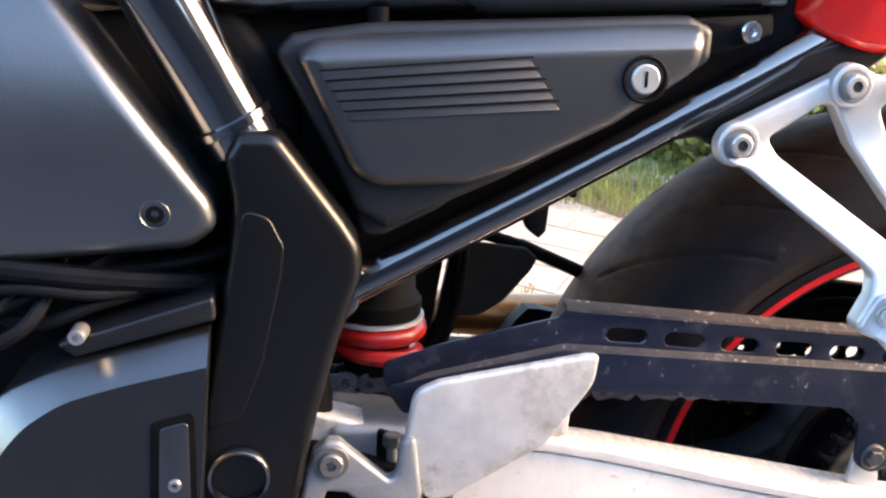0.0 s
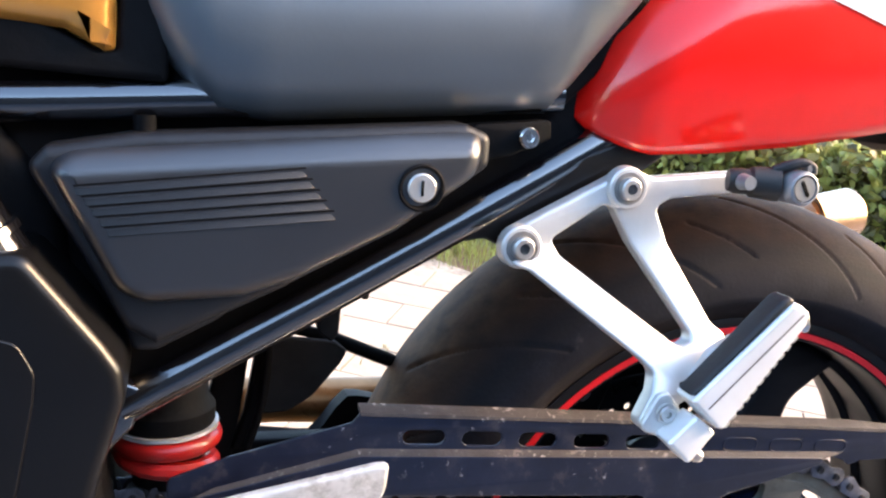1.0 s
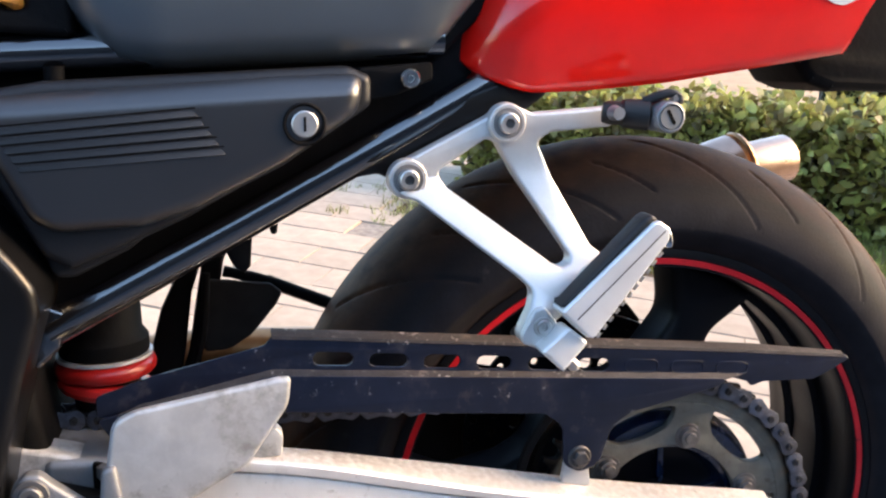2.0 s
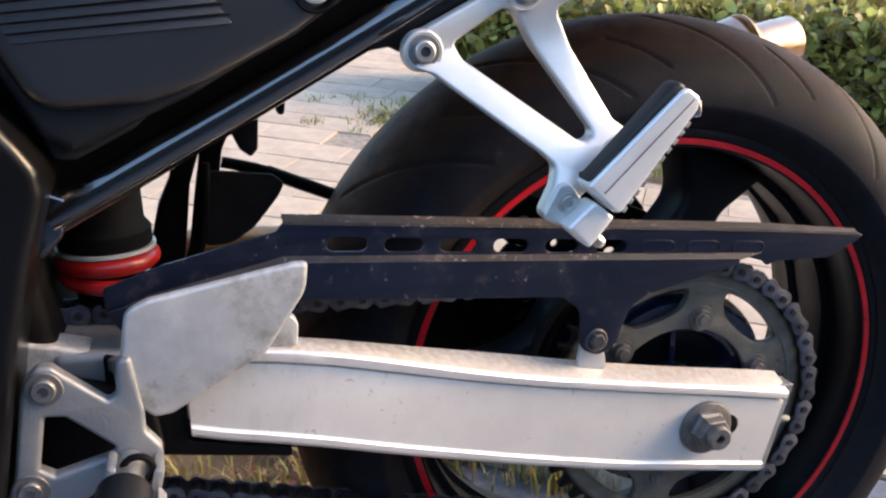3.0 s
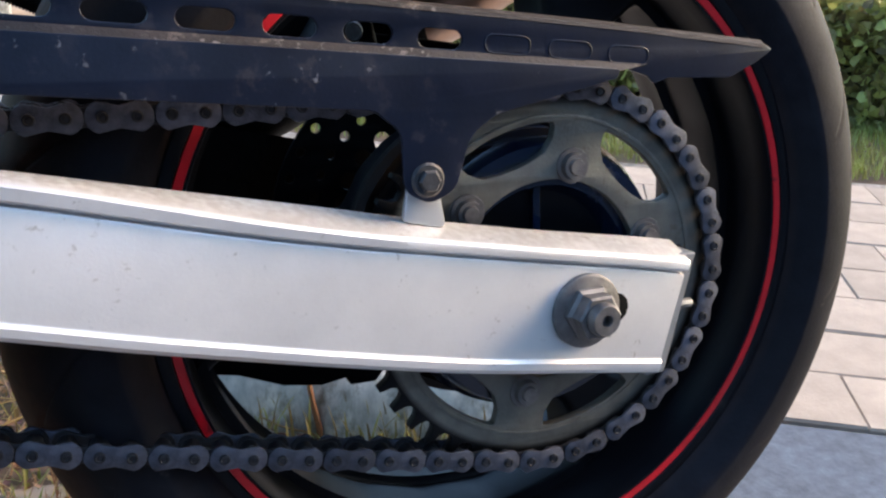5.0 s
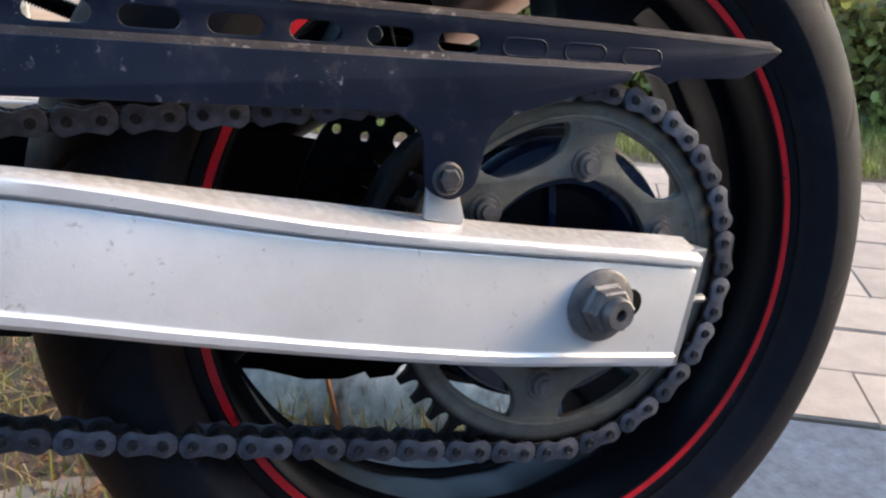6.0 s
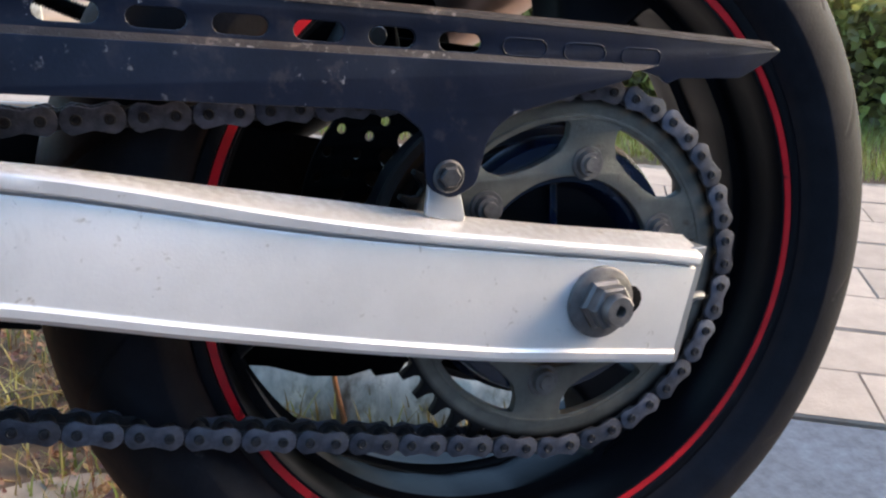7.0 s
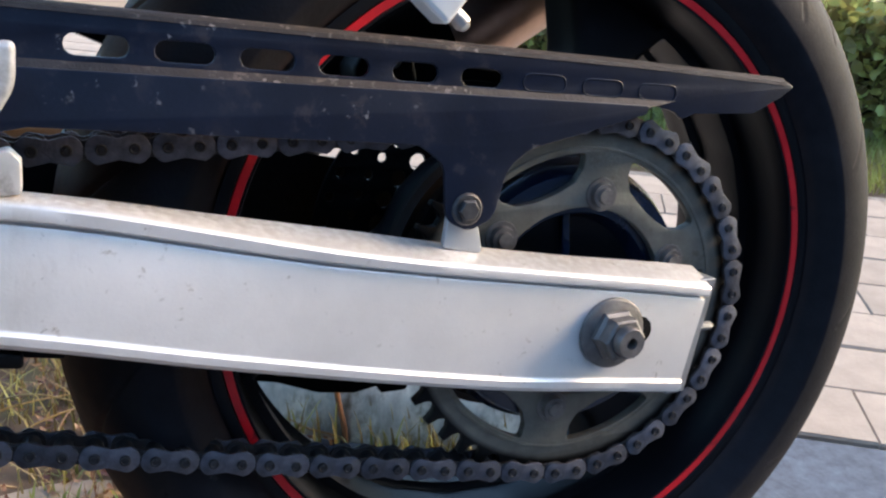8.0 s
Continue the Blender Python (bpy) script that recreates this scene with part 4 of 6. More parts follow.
part("keyhole", plate(fillet([(-0.2948, 0.6315), (-0.2932, 0.6315), (-0.2932, 0.6402), (-0.2948, 0.6402)], 0.0006), -0.1599, -0.158, 0.0001), DARK, lock)
part("cover_lower", plate(fillet([(-0.454, 0.571), (-0.385, 0.580), (-0.38, 0.574), (-0.40, 0.558), (-0.432, 0.542), (-0.444, 0.542)], 0.006), -0.135, -0.115, 0.003), MATT, cover)
socket_bolt(-0.2245, -0.137, 0.663, 0.0062, bike, POLISHED, 0.0, "cover_bolt", 0.01, "bright chrome cover bolt")
part("cover_bracket", plate(fillet([(-0.258, 0.6690), (-0.2095, 0.6735), (-0.2085, 0.6624), (-0.2330, 0.6520), (-0.2490, 0.6490)], 0.003), -0.13, -0.112, 0.001), DARK, bike)
part("cover_peg", revolve([(0, 0.0), (0, 0.006), (-0.01, 0.006), (-0.012, 0.004)], (-0.437, -0.125, 0.668), 16, "Z"), DARK, bike)

# seat
def make_seat():
    bm = bmesh.new()
    rings = []
    xs = [-0.435, -0.433, -0.428, -0.42, -0.40, -0.37, -0.33, -0.28, -0.23, -0.21, -0.195, -0.18, -0.165, -0.15, -0.12, -0.08]
    for x in xs:
        zb = interp(x, [(-0.435, 0.708), (-0.428, 0.698), (-0.42, 0.688), (-0.40, 0.668), (-0.385, 0.664), (-0.33, 0.668), (-0.21, 0.675), (-0.195, 0.691), (-0.15, 0.745), (-0.08, 0.80)])
        k = interp(x, [(-0.435, 0.90), (-0.425, 0.97), (-0.40, 1.0), (-0.15, 0.97), (-0.08, 0.9)])
        sec = [(0, 0.0), (0.10, 0.0), (0.122, 0.002), (0.134, 0.009), (0.142, 0.024), (0.145, 0.045), (0.143, 0.07), (0.136, 0.094), (0.12, 0.114), (0.09, 0.125), (0.0, 0.13)]
        rings.append([bm.verts.new((x, -y * k, zb + z * (1 if x > -0.43 else 0.8))) for y, z in sec])
    for a, b in zip(rings, rings[1:]):
        for j in range(len(a) - 1):
            bm.faces.new((a[j], a[j + 1], b[j + 1], b[j]))
    bm.faces.new(rings[0])
    geom = bm.verts[:] + bm.edges[:] + bm.faces[:]
    bmesh.ops.mirror(bm, geom=geom, matrix=Matrix.Identity(4), merge_dist=1e-4, axis="Y")
    return bm


part("seat", make_seat(), VINYL, bike, "dark grey grained vinyl seat", 60)
part("seat_pan", plate(fillet([(-0.43, 0.69), (-0.40, 0.668), (-0.2, 0.677), (-0.14, 0.735), (-0.3, 0.735)], 0.01), -0.118, 0.118, 0.004), DARK, bike)

# tail
def tail_y(x, z):
    """How far out the red tail panel stands at a place."""
    low_z = tail_low(x)
    h = (z - low_z) / 0.165
    y = 0.112 + 0.034 * math.sin(math.pi * min(1, max(0, 0.14 + h * 0.8)))
    rim_gap = max(0.0, 1 - (tail_high(x) - z) / 0.06)
    y -= 0.024 * rim_gap ** 2 * (1 - smooth((x + 0.11) / 0.09))
    return -(y - 0.012 * smooth((-0.15 - x) / 0.045) - 0.03 * smooth((x - 0.05) / 0.4))


def tail_low(x):
    return interp(x, [(-0.1905, 0.687), (-0.1885, 0.680), (-0.183, 0.673), (-0.172, 0.665), (-0.155, 0.658), (-0.138, 0.6545), (-0.10, 0.656), (-0.037, 0.662), (0.109, 0.685), (0.4, 0.74)])


def tail_high(x):
    return interp(x, [(-0.1905, 0.687), (-0.1885, 0.695), (-0.176, 0.713), (-0.146, 0.748), (-0.10, 0.795), (-0.05, 0.82), (0.1, 0.84), (0.4, 0.86)])


def tail_skin(x0, x1, n, z_low, z_high, out, m=18):
    bm = bmesh.new()
    cols = []
    for i in range(n + 1):
        x = x0 + (x1 - x0) * (i / n)
        a, b = z_low(x), z_high(x)
        col = [bm.verts.new((x, tail_y(x, a) + 0.03, a + 0.004)), bm.verts.new((x, tail_y(x, a) + 0.010, a - 0.001))] if out == 0 else []
        for j in range(m + 1):
            z = a + (b - a) * j / m
            col.append(bm.verts.new((x, tail_y(x, z) - out, z)))
        cols.append(col)
    for a, b in zip(cols, cols[1:]):
        for j in range(len(a) - 1):
            bm.faces.new((a[j], a[j + 1], b[j + 1], b[j]))
    return bm


def tail_cut(x):
    return max(tail_low(x), interp(x, [(0.095, 0.0), (0.102, 0.6867), (0.1093, 0.7139), (0.120, 0.7334), (0.139, 0.764)]))


tail_bm = tail_skin(-0.1905, 0.139, 110, tail_cut, tail_high, 0)
tail = part("tail_fairing", tail_bm, RED, bike, "glossy red tail fairing with a white stripe", 70)
stripe_low = lambda x: interp(x, [(-0.09, 0.771), (-0.033, 0.753), (0.079, 0.7165), (0.087, 0.7165), (0.128, 0.735), (0.14, 0.741)])
stripe_high = lambda x: interp(x, [(-0.09, 0.836), (0.042, 0.757), (0.083, 0.734), (0.093, 0.7335), (0.128, 0.7475), (0.14, 0.752)])
part("stripe", tail_skin(-0.09, 0.1385, 48, stripe_low, stripe_high, 0.0009, 10), WHITE, tail, "white V-shaped stripe")
dark_low = lambda x: stripe_high(x) + interp(x, [(0.0, 0.03), (0.05, 0.011), (0.085, 0.0035), (0.14, 0.003)])
dark_high = lambda x: max(dark_low(x) + 0.002, 0.82)
part("dark_decal", tail_skin(0.0, 0.1385, 30, dark_low, dark_high, 0.0007, 8), GLOSSDARK, tail, "black decal above the stripe")
under = plate(fillet([(0.066, 0.70), (0.073, 0.6807), (0.0803, 0.6711), (0.0882, 0.6617), (0.1077, 0.6551), (0.1305, 0.6559), (0.36, 0.65), (0.36, 0.82), (0.10, 0.82), (0.09, 0.75)], 0.006), -0.108, -0.03, 0.008)
part("rear_mudguard", under, DARK, bike, "black plastic rear mudguard under the tail")

# passenger footrest hanger: a flat upper bar on the frame, two legs that lean outwards, and a lobe with the folded footrest
hang = fillet([(-0.2363, 0.5984), (-0.2347, 0.6059), (-0.2288, 0.6106), (-0.1656, 0.6430), (-0.1567, 0.6463), (-0.1479, 0.6440), (-0.1418, 0.6414), (-0.0817, 0.6460), (-0.0781, 0.6417), (-0.0857, 0.6321),
               (-0.1285, 0.6285), (-0.1382, 0.6230), (-0.1081, 0.5562), (-0.1000, 0.5500), (-0.1010, 0.5400), (-0.1299, 0.5166), (-0.1385, 0.5127), (-0.1396, 0.5035),
               (-0.1461, 0.4969), (-0.1518, 0.4959), (-0.1621, 0.4994), (-0.1638, 0.5041), (-0.1562, 0.5213), (-0.1525, 0.5306), (-0.1607, 0.5384), (-0.2219, 0.5854), (-0.2335, 0.5889)],
              [0.01, 0.008, 0.01, 0.01, 0.008, 0.008, 0.01, 0.004, 0.004, 0.004, 0.006, 0.008, 0.008, 0.004, 0.004, 0.004, 0.006, 0.006, 0.006, 0.006, 0.006, 0.006, 0.006, 0.006, 0.008, 0.01, 0.01])
hang_gap = fillet([(-0.2065, 0.6033), (-0.1741, 0.6243), (-0.1667, 0.6220), (-0.1238, 0.5503), (-0.1250, 0.5461), (-0.1308, 0.5434), (-0.1359, 0.5453), (-0.2015, 0.5935)],
                  [0.004, 0.004, 0.005, 0.006, 0.004, 0.004, 0.006, 0.006])


def hang_y(z):
    """The near face of the hanger: upright at the bolts, leaning out below them."""
    return -0.138 - 0.048 * max(0.0, min(1.0, (0.600 - z) / 0.08))


hang_bm = plate(hang, 0.0, 0.013, 0.0026, [hang_gap], 3)
for cut in (0.600, 0.520):
    bmesh.ops.bisect_plane(hang_bm, geom=hang_bm.verts[:] + hang_bm.edges[:] + hang_bm.faces[:], plane_co=(0, 0, cut), plane_no=(0, 0, 1), dist=1e-6)
bmesh.ops.triangulate(hang_bm, faces=[f for f in hang_bm.faces if len(f.verts) > 4])
for v in hang_bm.verts:
    v.co.y += hang_y(v.co.z)
hanger = part("footrest_hanger", hang_bm, CAST, bike, "silver cast aluminium passenger footrest hanger")
for x, z in ((-0.2270, 0.5992), (-0.1606, 0.6350)):
    boss = part("bolt_boss", revolve([(0.004, 0.0), (-0.004, 0.0), (-0.004, 0.0118), (-0.003, 0.0128), (0.004, 0.0134)], (x, hang_y(z), z), 36), CAST, hanger)
    part("recess", revolve([(-0.0043, 0.0), (-0.0045, 0.0098), (-0.0041, 0.0100)], (x, hang_y(z), z), 32), GREYBOLT, boss)
    bolt = part("hanger_bolt", revolve([(-0.0086, 0.0032), (-0.0086, 0.0056), (-0.0078, 0.0066), (-0.0044, 0.0072)], (x, hang_y(z), z), 28), BOLT, boss, "large socket bolt")
    part("bolt_socket", revolve([(-0.0086, 0.0034), (-0.0062, 0.0031), (-0.0062, 0.0)], (x, hang_y(z), z), 6), NUT, bolt)

part("web", plate([(-0.1060, 0.5535), (-0.1000, 0.5533), (-0.0820, 0.5600), (-0.0700, 0.5680), (-0.0680, 0.5580), (-0.1290, 0.5140), (-0.1380, 0.5180), (-0.1200, 0.5450)], -0.1845, -0.1785, 0.001), CAST, hanger)
# the lobe that carries the hinge of the footrest
lobe = fillet([(-0.1640, 0.5035), (-0.1620, 0.4990), (-0.1518, 0.4953), (-0.1458, 0.4963), (-0.1390, 0.5030), (-0.1382, 0.5105), (-0.1480, 0.5230), (-0.1545, 0.5215)], [0.006, 0.006, 0.006, 0.007, 0.007, 0.006, 0.005, 0.006])
part("hinge_lobe", plate(lobe, -0.1895, -0.1845, 0.0018, (), 3), CAST, hanger)
socket_bolt(-0.1490, -0.1925, 0.5100, 0.0050, hanger, BOLT, 0.0066, "peg_bolt", 0.004)

# folded footrest: a faceted aluminium wedge with a rubber strip along one side
peg_line = fillet([(-0.1448, 0.5240), (-0.0865, 0.5784), (-0.0820, 0.5793), (-0.0742, 0.5740), (-0.0750, 0.5665), (-0.1221, 0.5061), (-0.1267, 0.5069)], [0.002, 0.003, 0.003, 0.003, 0.003, 0.003, 0.002])
peg = part("passenger_footrest", plate(peg_line, -0.209, -0.189, 0.0022, (), 3), PEGSILVER, hanger, "folded bright aluminium passenger footrest with a rubber strip")
part("peg_groove", plate([(-0.1345, 0.5195), (-0.1339, 0.5189), (-0.0783, 0.5727), (-0.0789, 0.5733)], -0.2093, -0.2075, 0.0001), NUT, peg)
part("peg_rubber", plate(fillet([(-0.1450, 0.5262), (-0.0912, 0.5806), (-0.0866, 0.5832), (-0.0820, 0.5800), (-0.1390, 0.5262)], [0.002, 0.003, 0.004, 0.003, 0.002]), -0.2065, -0.190, 0.003, (), 4), GRIP, peg, "black rubber strip")
edge_a, edge_b = Vector((-0.1195, 0, 0.5062)), Vector((-0.0765, 0, 0.5612))
run = (edge_b - edge_a)
side_n = Vector((run.z, 0, -run.x)).normalized()
for i in range(11):
    a, b = edge_a + run * (i / 11), edge_a + run * ((i + 0.62) / 11)
    part("peg_tooth", plate([(a.x, a.z), (b.x, b.z), (b.x + side_n.x * 0.0022, b.z + side_n.z * 0.0022), (a.x + side_n.x * 0.0022, a.z + side_n.z * 0.0022)], -0.2045, -0.192, 0.0004, (), 1), BOLT, peg)
part("peg_tip", plate(fillet([(-0.0790, 0.5660), (-0.0735, 0.5735), (-0.0715, 0.5660), (-0.0722, 0.5620), (-0.0760, 0.5615)], 0.0015), -0.2075, -0.193, 0.001), POLISHED, peg)
part("peg_knuckle", plate(fillet([(-0.1552, 0.4979), (-0.1379, 0.5135), (-0.1238, 0.5026), (-0.1400, 0.4838)], [0.002, 0.003, 0.003, 0.003]), -0.205, -0.188, 0.0024, (), 3), PEGSILVER, peg, "square aluminium hinge block")
part("hinge_pin", aim(revolve([(0, 0.0), (0, 0.0034), (0.004, 0.0040), (0.007, 0.0040), (0.0095, 0.0022), (0.0095, 0)], (0, 0, 0), 16, "Z"), (-0.1345, -0.197, 0.4900), (0.6, 0, -0.62)), BOLT, peg)

# helmet lock
helmet = part("helmet_lock", aim(revolve([(0, 0.0), (0, 0.0065), (0.004, 0.0078), (0.012, 0.0078), (0.014, 0.0095), (0.03, 0.0105), (0.034, 0.0)], (0, 0, 0), 28, "Z"), (-0.098, -0.149, 0.6425), (0.036, -0.014, -0.0015)), GRIP, bike, "black helmet lock with a chrome key barrel")
part("lock_body", revolve([(-0.15, 0.0), (-0.15, 0.0105), (-0.172, 0.0105), (-0.1735, 0.0098), (-0.174, 0.0085), (-0.172, 0.008), (-0.172, 0)], (-0.0605, 0, 0.6405), 32), BRACKET, helmet, "dull metal collar of the key barrel")
part("key_barrel", revolve([(-0.172, 0.0), (-0.1735, 0.0), (-0.1735, 0.0074), (-0.172, 0.0079)], (-0.0605, 0, 0.6405), 28), BOLT, helmet, "scratched metal key barrel")
part("key_slot", plate(slot_pts(-0.0605, 0.6405, 0.011, 0.0025, radians(-60)), -0.1739, -0.172, 0.0001), DARK, helmet)
part("hook", sweep([(-0.074, -0.160, 0.6495), (-0.066, -0.164, 0.6535), (-0.059, -0.166, 0.6555), (-0.053, -0.168, 0.6535), (-0.0525, -0.169, 0.649)], [0.0035, 0.0034, 0.003, 0.0026, 0.0022], 10), GRIP, helmet, "short black hook")
part("hook_rivet", revolve([(-0.170, 0.0), (-0.170, 0.0022), (-0.164, 0.0026)], (-0.0555, 0, 0.6525), 12), BOLT, helmet)
part("lock_bolt", revolve([(-0.166, 0.0), (-0.166, 0.0042), (-0.158, 0.0052)], (-0.0935, 0, 0.6425), 14), BRACKET, helmet)

# rider footrest and heel plate
heel_line = [(-0.414, 0.4565), (-0.400, 0.4625), (-0.314, 0.4772), (-0.3055, 0.4772), (-0.3075, 0.459), (-0.333, 0.4215), (-0.392, 0.3875), (-0.403, 0.3865), (-0.422, 0.4075)]
heel = part("heel_plate", plate(fillet(heel_line, [0.012, 0.006, 0.003, 0.012, 0.02, 0.02, 0.01, 0.008, 0.008]), -0.161, -0.1535, 0.003, (), 4), WORN, bike, "worn aluminium heel plate with scuffs")
rear_line = [(-0.475, 0.4097), (-0.4713, 0.4224), (-0.464, 0.4293), (-0.456, 0.4289), (-0.4503, 0.4231), (-0.4277, 0.4033), (-0.4232, 0.406), (-0.421, 0.428), (-0.413, 0.43), (-0.4081, 0.3937),
             (-0.4086, 0.3808), (-0.400, 0.3693), (-0.4002, 0.3548), (-0.4069, 0.3455), (-0.4282, 0.3533), (-0.4436, 0.3414), (-0.4885, 0.3229), (-0.497, 0.333), (-0.4845, 0.358)]
rear_gap = [(-0.4634, 0.3976), (-0.452, 0.3964), (-0.4268, 0.3734), (-0.4275, 0.3675), (-0.4618, 0.3589), (-0.4698, 0.3643)]
rearset = part("rearset_bracket", plate(fillet(rear_line, 0.006), -0.1655, -0.1545, 0.0028, [fillet(rear_gap, 0.002)], 3), BRACKET, bike, "grey cast aluminium rider footrest bracket")
for x, z in ((-0.4612, 0.416), (-0.4759, 0.3518)):
    socket_bolt(x, -0.170, z, 0.0072, rearset, GREYBOLT, 0.0108, "rearset_bolt", 0.006)
g0, g1 = Vector((-0.4215, -0.195, 0.3590)), Vector((-0.4290, -0.285, 0.349))
gw = (g1 - g0).normalized()
GL = (g1 - g0).length
footpeg = part("rider_footpeg", aim(revolve([(-0.03, 0.0), (-0.03, 0.009), (-0.004, 0.011), (0.0, 0.013), (0.003, 0.0)], (0, 0, 0), 20, "Z"), g0, gw), BOLT, rearset, "rider footpeg with ribbed black rubber")
prof = [(0, 0.0), (0.0, 0.0142), (0.002, 0.0158), (0.022, 0.0162)]
for i in range(15):
    u = 0.022 + (GL - 0.024) * i / 15
    prof += [(u, 0.0162), (u + 0.0028, 0.0162), (u + 0.0031, 0.0150), (u + 0.0042, 0.0150)]
part("peg_rubber", aim(revolve(prof + [(GL, 0.0155), (GL + 0.004, 0.012), (GL + 0.005, 0)], (0, 0, 0), 28, "Z"), g0, gw), PEGRUBBER, footpeg, "ribbed black rubber sleeve")
part("peg_clevis", add(block((-0.4045, -0.177, 0.3545), (0.006, 0.024, 0.024), 0.002, (0, 14, 0)), block((-0.430, -0.177, 0.3625), (0.006, 0.024, 0.018), 0.002, (0, 14, 0))), BRACKET, rearset)
part("peg_spring", revolve([(-0.184 + 0.0022 * math.sin(a), 0.0085 + 0.0022 * math.cos(a)) for a in [math.pi * k / 5 for k in range(10)]], (-0.414, 0, 0.3665), 24, closed=True), DARK, rearset, "dark return spring of the footpeg")
part("peg_side", plate(fillet([(-0.4035, 0.359), (-0.3985, 0.352), (-0.4045, 0.328), (-0.410, 0.326)], 0.003), -0.205, -0.190, 0.0015), BRACKET, footpeg, "bright edge of the footpeg core")

# frame spar, panel and engine
part("frame_spar", sweep([(-0.5065, -0.152, 0.594), (-0.5166, -0.152, 0.612), (-0.5424, -0.156, 0.660), (-0.62, -0.165, 0.80)], 0.0195, 28), GLOSS, bike, "gloss black main frame tube")
part("spar_collar", aim(revolve([(-0.003, 0.0195), (-0.002, 0.0217), (0.002, 0.0217), (0.003, 0.0195)], (0, 0, 0), 32, "Z"), (-0.5135, -0.152, 0.6065), (-0.0258, -0.004, 0.048)), GLOSS, bike, "gloss black weld collar round the frame tube")
cast_line = [(-0.5165, 0.592), (-0.5091, 0.6045), (-0.4900, 0.6047), (-0.4553, 0.5589), (-0.4470, 0.5457), (-0.4460, 0.5304), (-0.4579, 0.4927), (-0.4690, 0.4504), (-0.4786, 0.4021), (-0.492, 0.335), (-0.556, 0.335), (-0.5378, 0.4047), (-0.5317, 0.4455), (-0.5204, 0.5091), (-0.5153, 0.5365), (-0.5125, 0.5675)]
casting = part("frame_casting", plate(fillet(cast_line, [0.006, 0.008, 0.012, 0.03, 0.02, 0.02, 0.05, 0.05, 0.05, 0.005, 0.005, 0.04, 0.05, 0.05, 0.05, 0.02], 8), -0.178, -0.105, 0.0072, (), 5), GLOSSDARK, bike, "gloss black cast frame section", 60)
skin = [(-0.507, 0.566), (-0.494, 0.562), (-0.4865, 0.5466), (-0.4878, 0.5316), (-0.4977, 0.4821), (-0.5085, 0.4530), (-0.5120, 0.4495), (-0.5270, 0.4460), (-0.5260, 0.4600), (-0.5170, 0.5105), (-0.511, 0.545)]
part("raised_skin", plate(fillet(skin, [0.01, 0.01, 0.01, 0.02, 0.03, 0.004, 0.003, 0.003, 0.02, 0.04, 0.03], 7), -0.1793, -0.172, 0.0013, (), 4), GLOSSDARK, casting, "raised web on the casting", 60)
part("pivot_ring", revolve([(-0.176, 0.0172), (-0.1815, 0.0172), (-0.1828, 0.0163), (-0.1822, 0.0148), (-0.177, 0.0138), (-0.170, 0.0132), (-0.170, 0.0)], (-0.511, 0, 0.417), 40), GLOSS, casting, "worn edge of the swingarm pivot opening")
# dark disc in place of the unlit pivot hole, which is not cut
part("pivot_plug", revolve([(-0.1705, 0.0), (-0.1745, 0.0), (-0.1745, 0.0070), (-0.173, 0.0085), (-0.1705, 0.0085)], (-0.511, 0, 0.413), 24), DARK, casting)
panel_line = [(-0.695, 0.80), (-0.5935, 0.667), (-0.5225, 0.570), (-0.5195, 0.556), (-0.534, 0.5445), (-0.626, 0.536), (-0.76, 0.53), (-0.80, 0.80)]
panel_bm = plate(fillet(panel_line, [0.01, 0.01, 0.022, 0.016, 0.022, 0.02, 0.01, 0.01], 8), -0.186, -0.12, 0.0085, (), 7)
for k in range(14):
    bmesh.ops.bisect_plane(panel_bm, geom=panel_bm.verts[:] + panel_bm.edges[:] + panel_bm.faces[:], plane_co=(0, 0, 0.55 + 0.018 * k), plane_no=(0, 0, 1), dist=1e-6)
for v in panel_bm.verts:
    v.co.y += 3.2 * max(0.0, v.co.z - 0.60) ** 2 + 2.0 * max(0.0, 0.60 - v.co.z) ** 2
panel = part("tank_side_panel", panel_bm, PANEL, bike, "charcoal plastic side panel with one screw")
part("screw_recess", revolve([(-0.1836, 0.0075), (-0.1844, 0.007), (-0.183, 0.0058), (-0.1815, 0.0056), (-0.1815, 0)], (-0.549, 0, 0.564), 24), PANEL, panel)
part("panel_screw", revolve([(-0.1815, 0.005), (-0.184, 0.0045), (-0.1841, 0.002), (-0.183, 0.0018), (-0.183, 0)], (-0.549, 0, 0.564), 20), DARK, panel)
engine = part("engine", plate(fillet([(-0.9, 0.2), (-0.47, 0.22), (-0.455, 0.40), (-0.47, 0.50), (-0.48, 0.62), (-0.55, 0.72), (-0.9, 0.80)], 0.02), -0.12, 0.12, 0.01), DARK, bike, "dark engine block behind the frame")
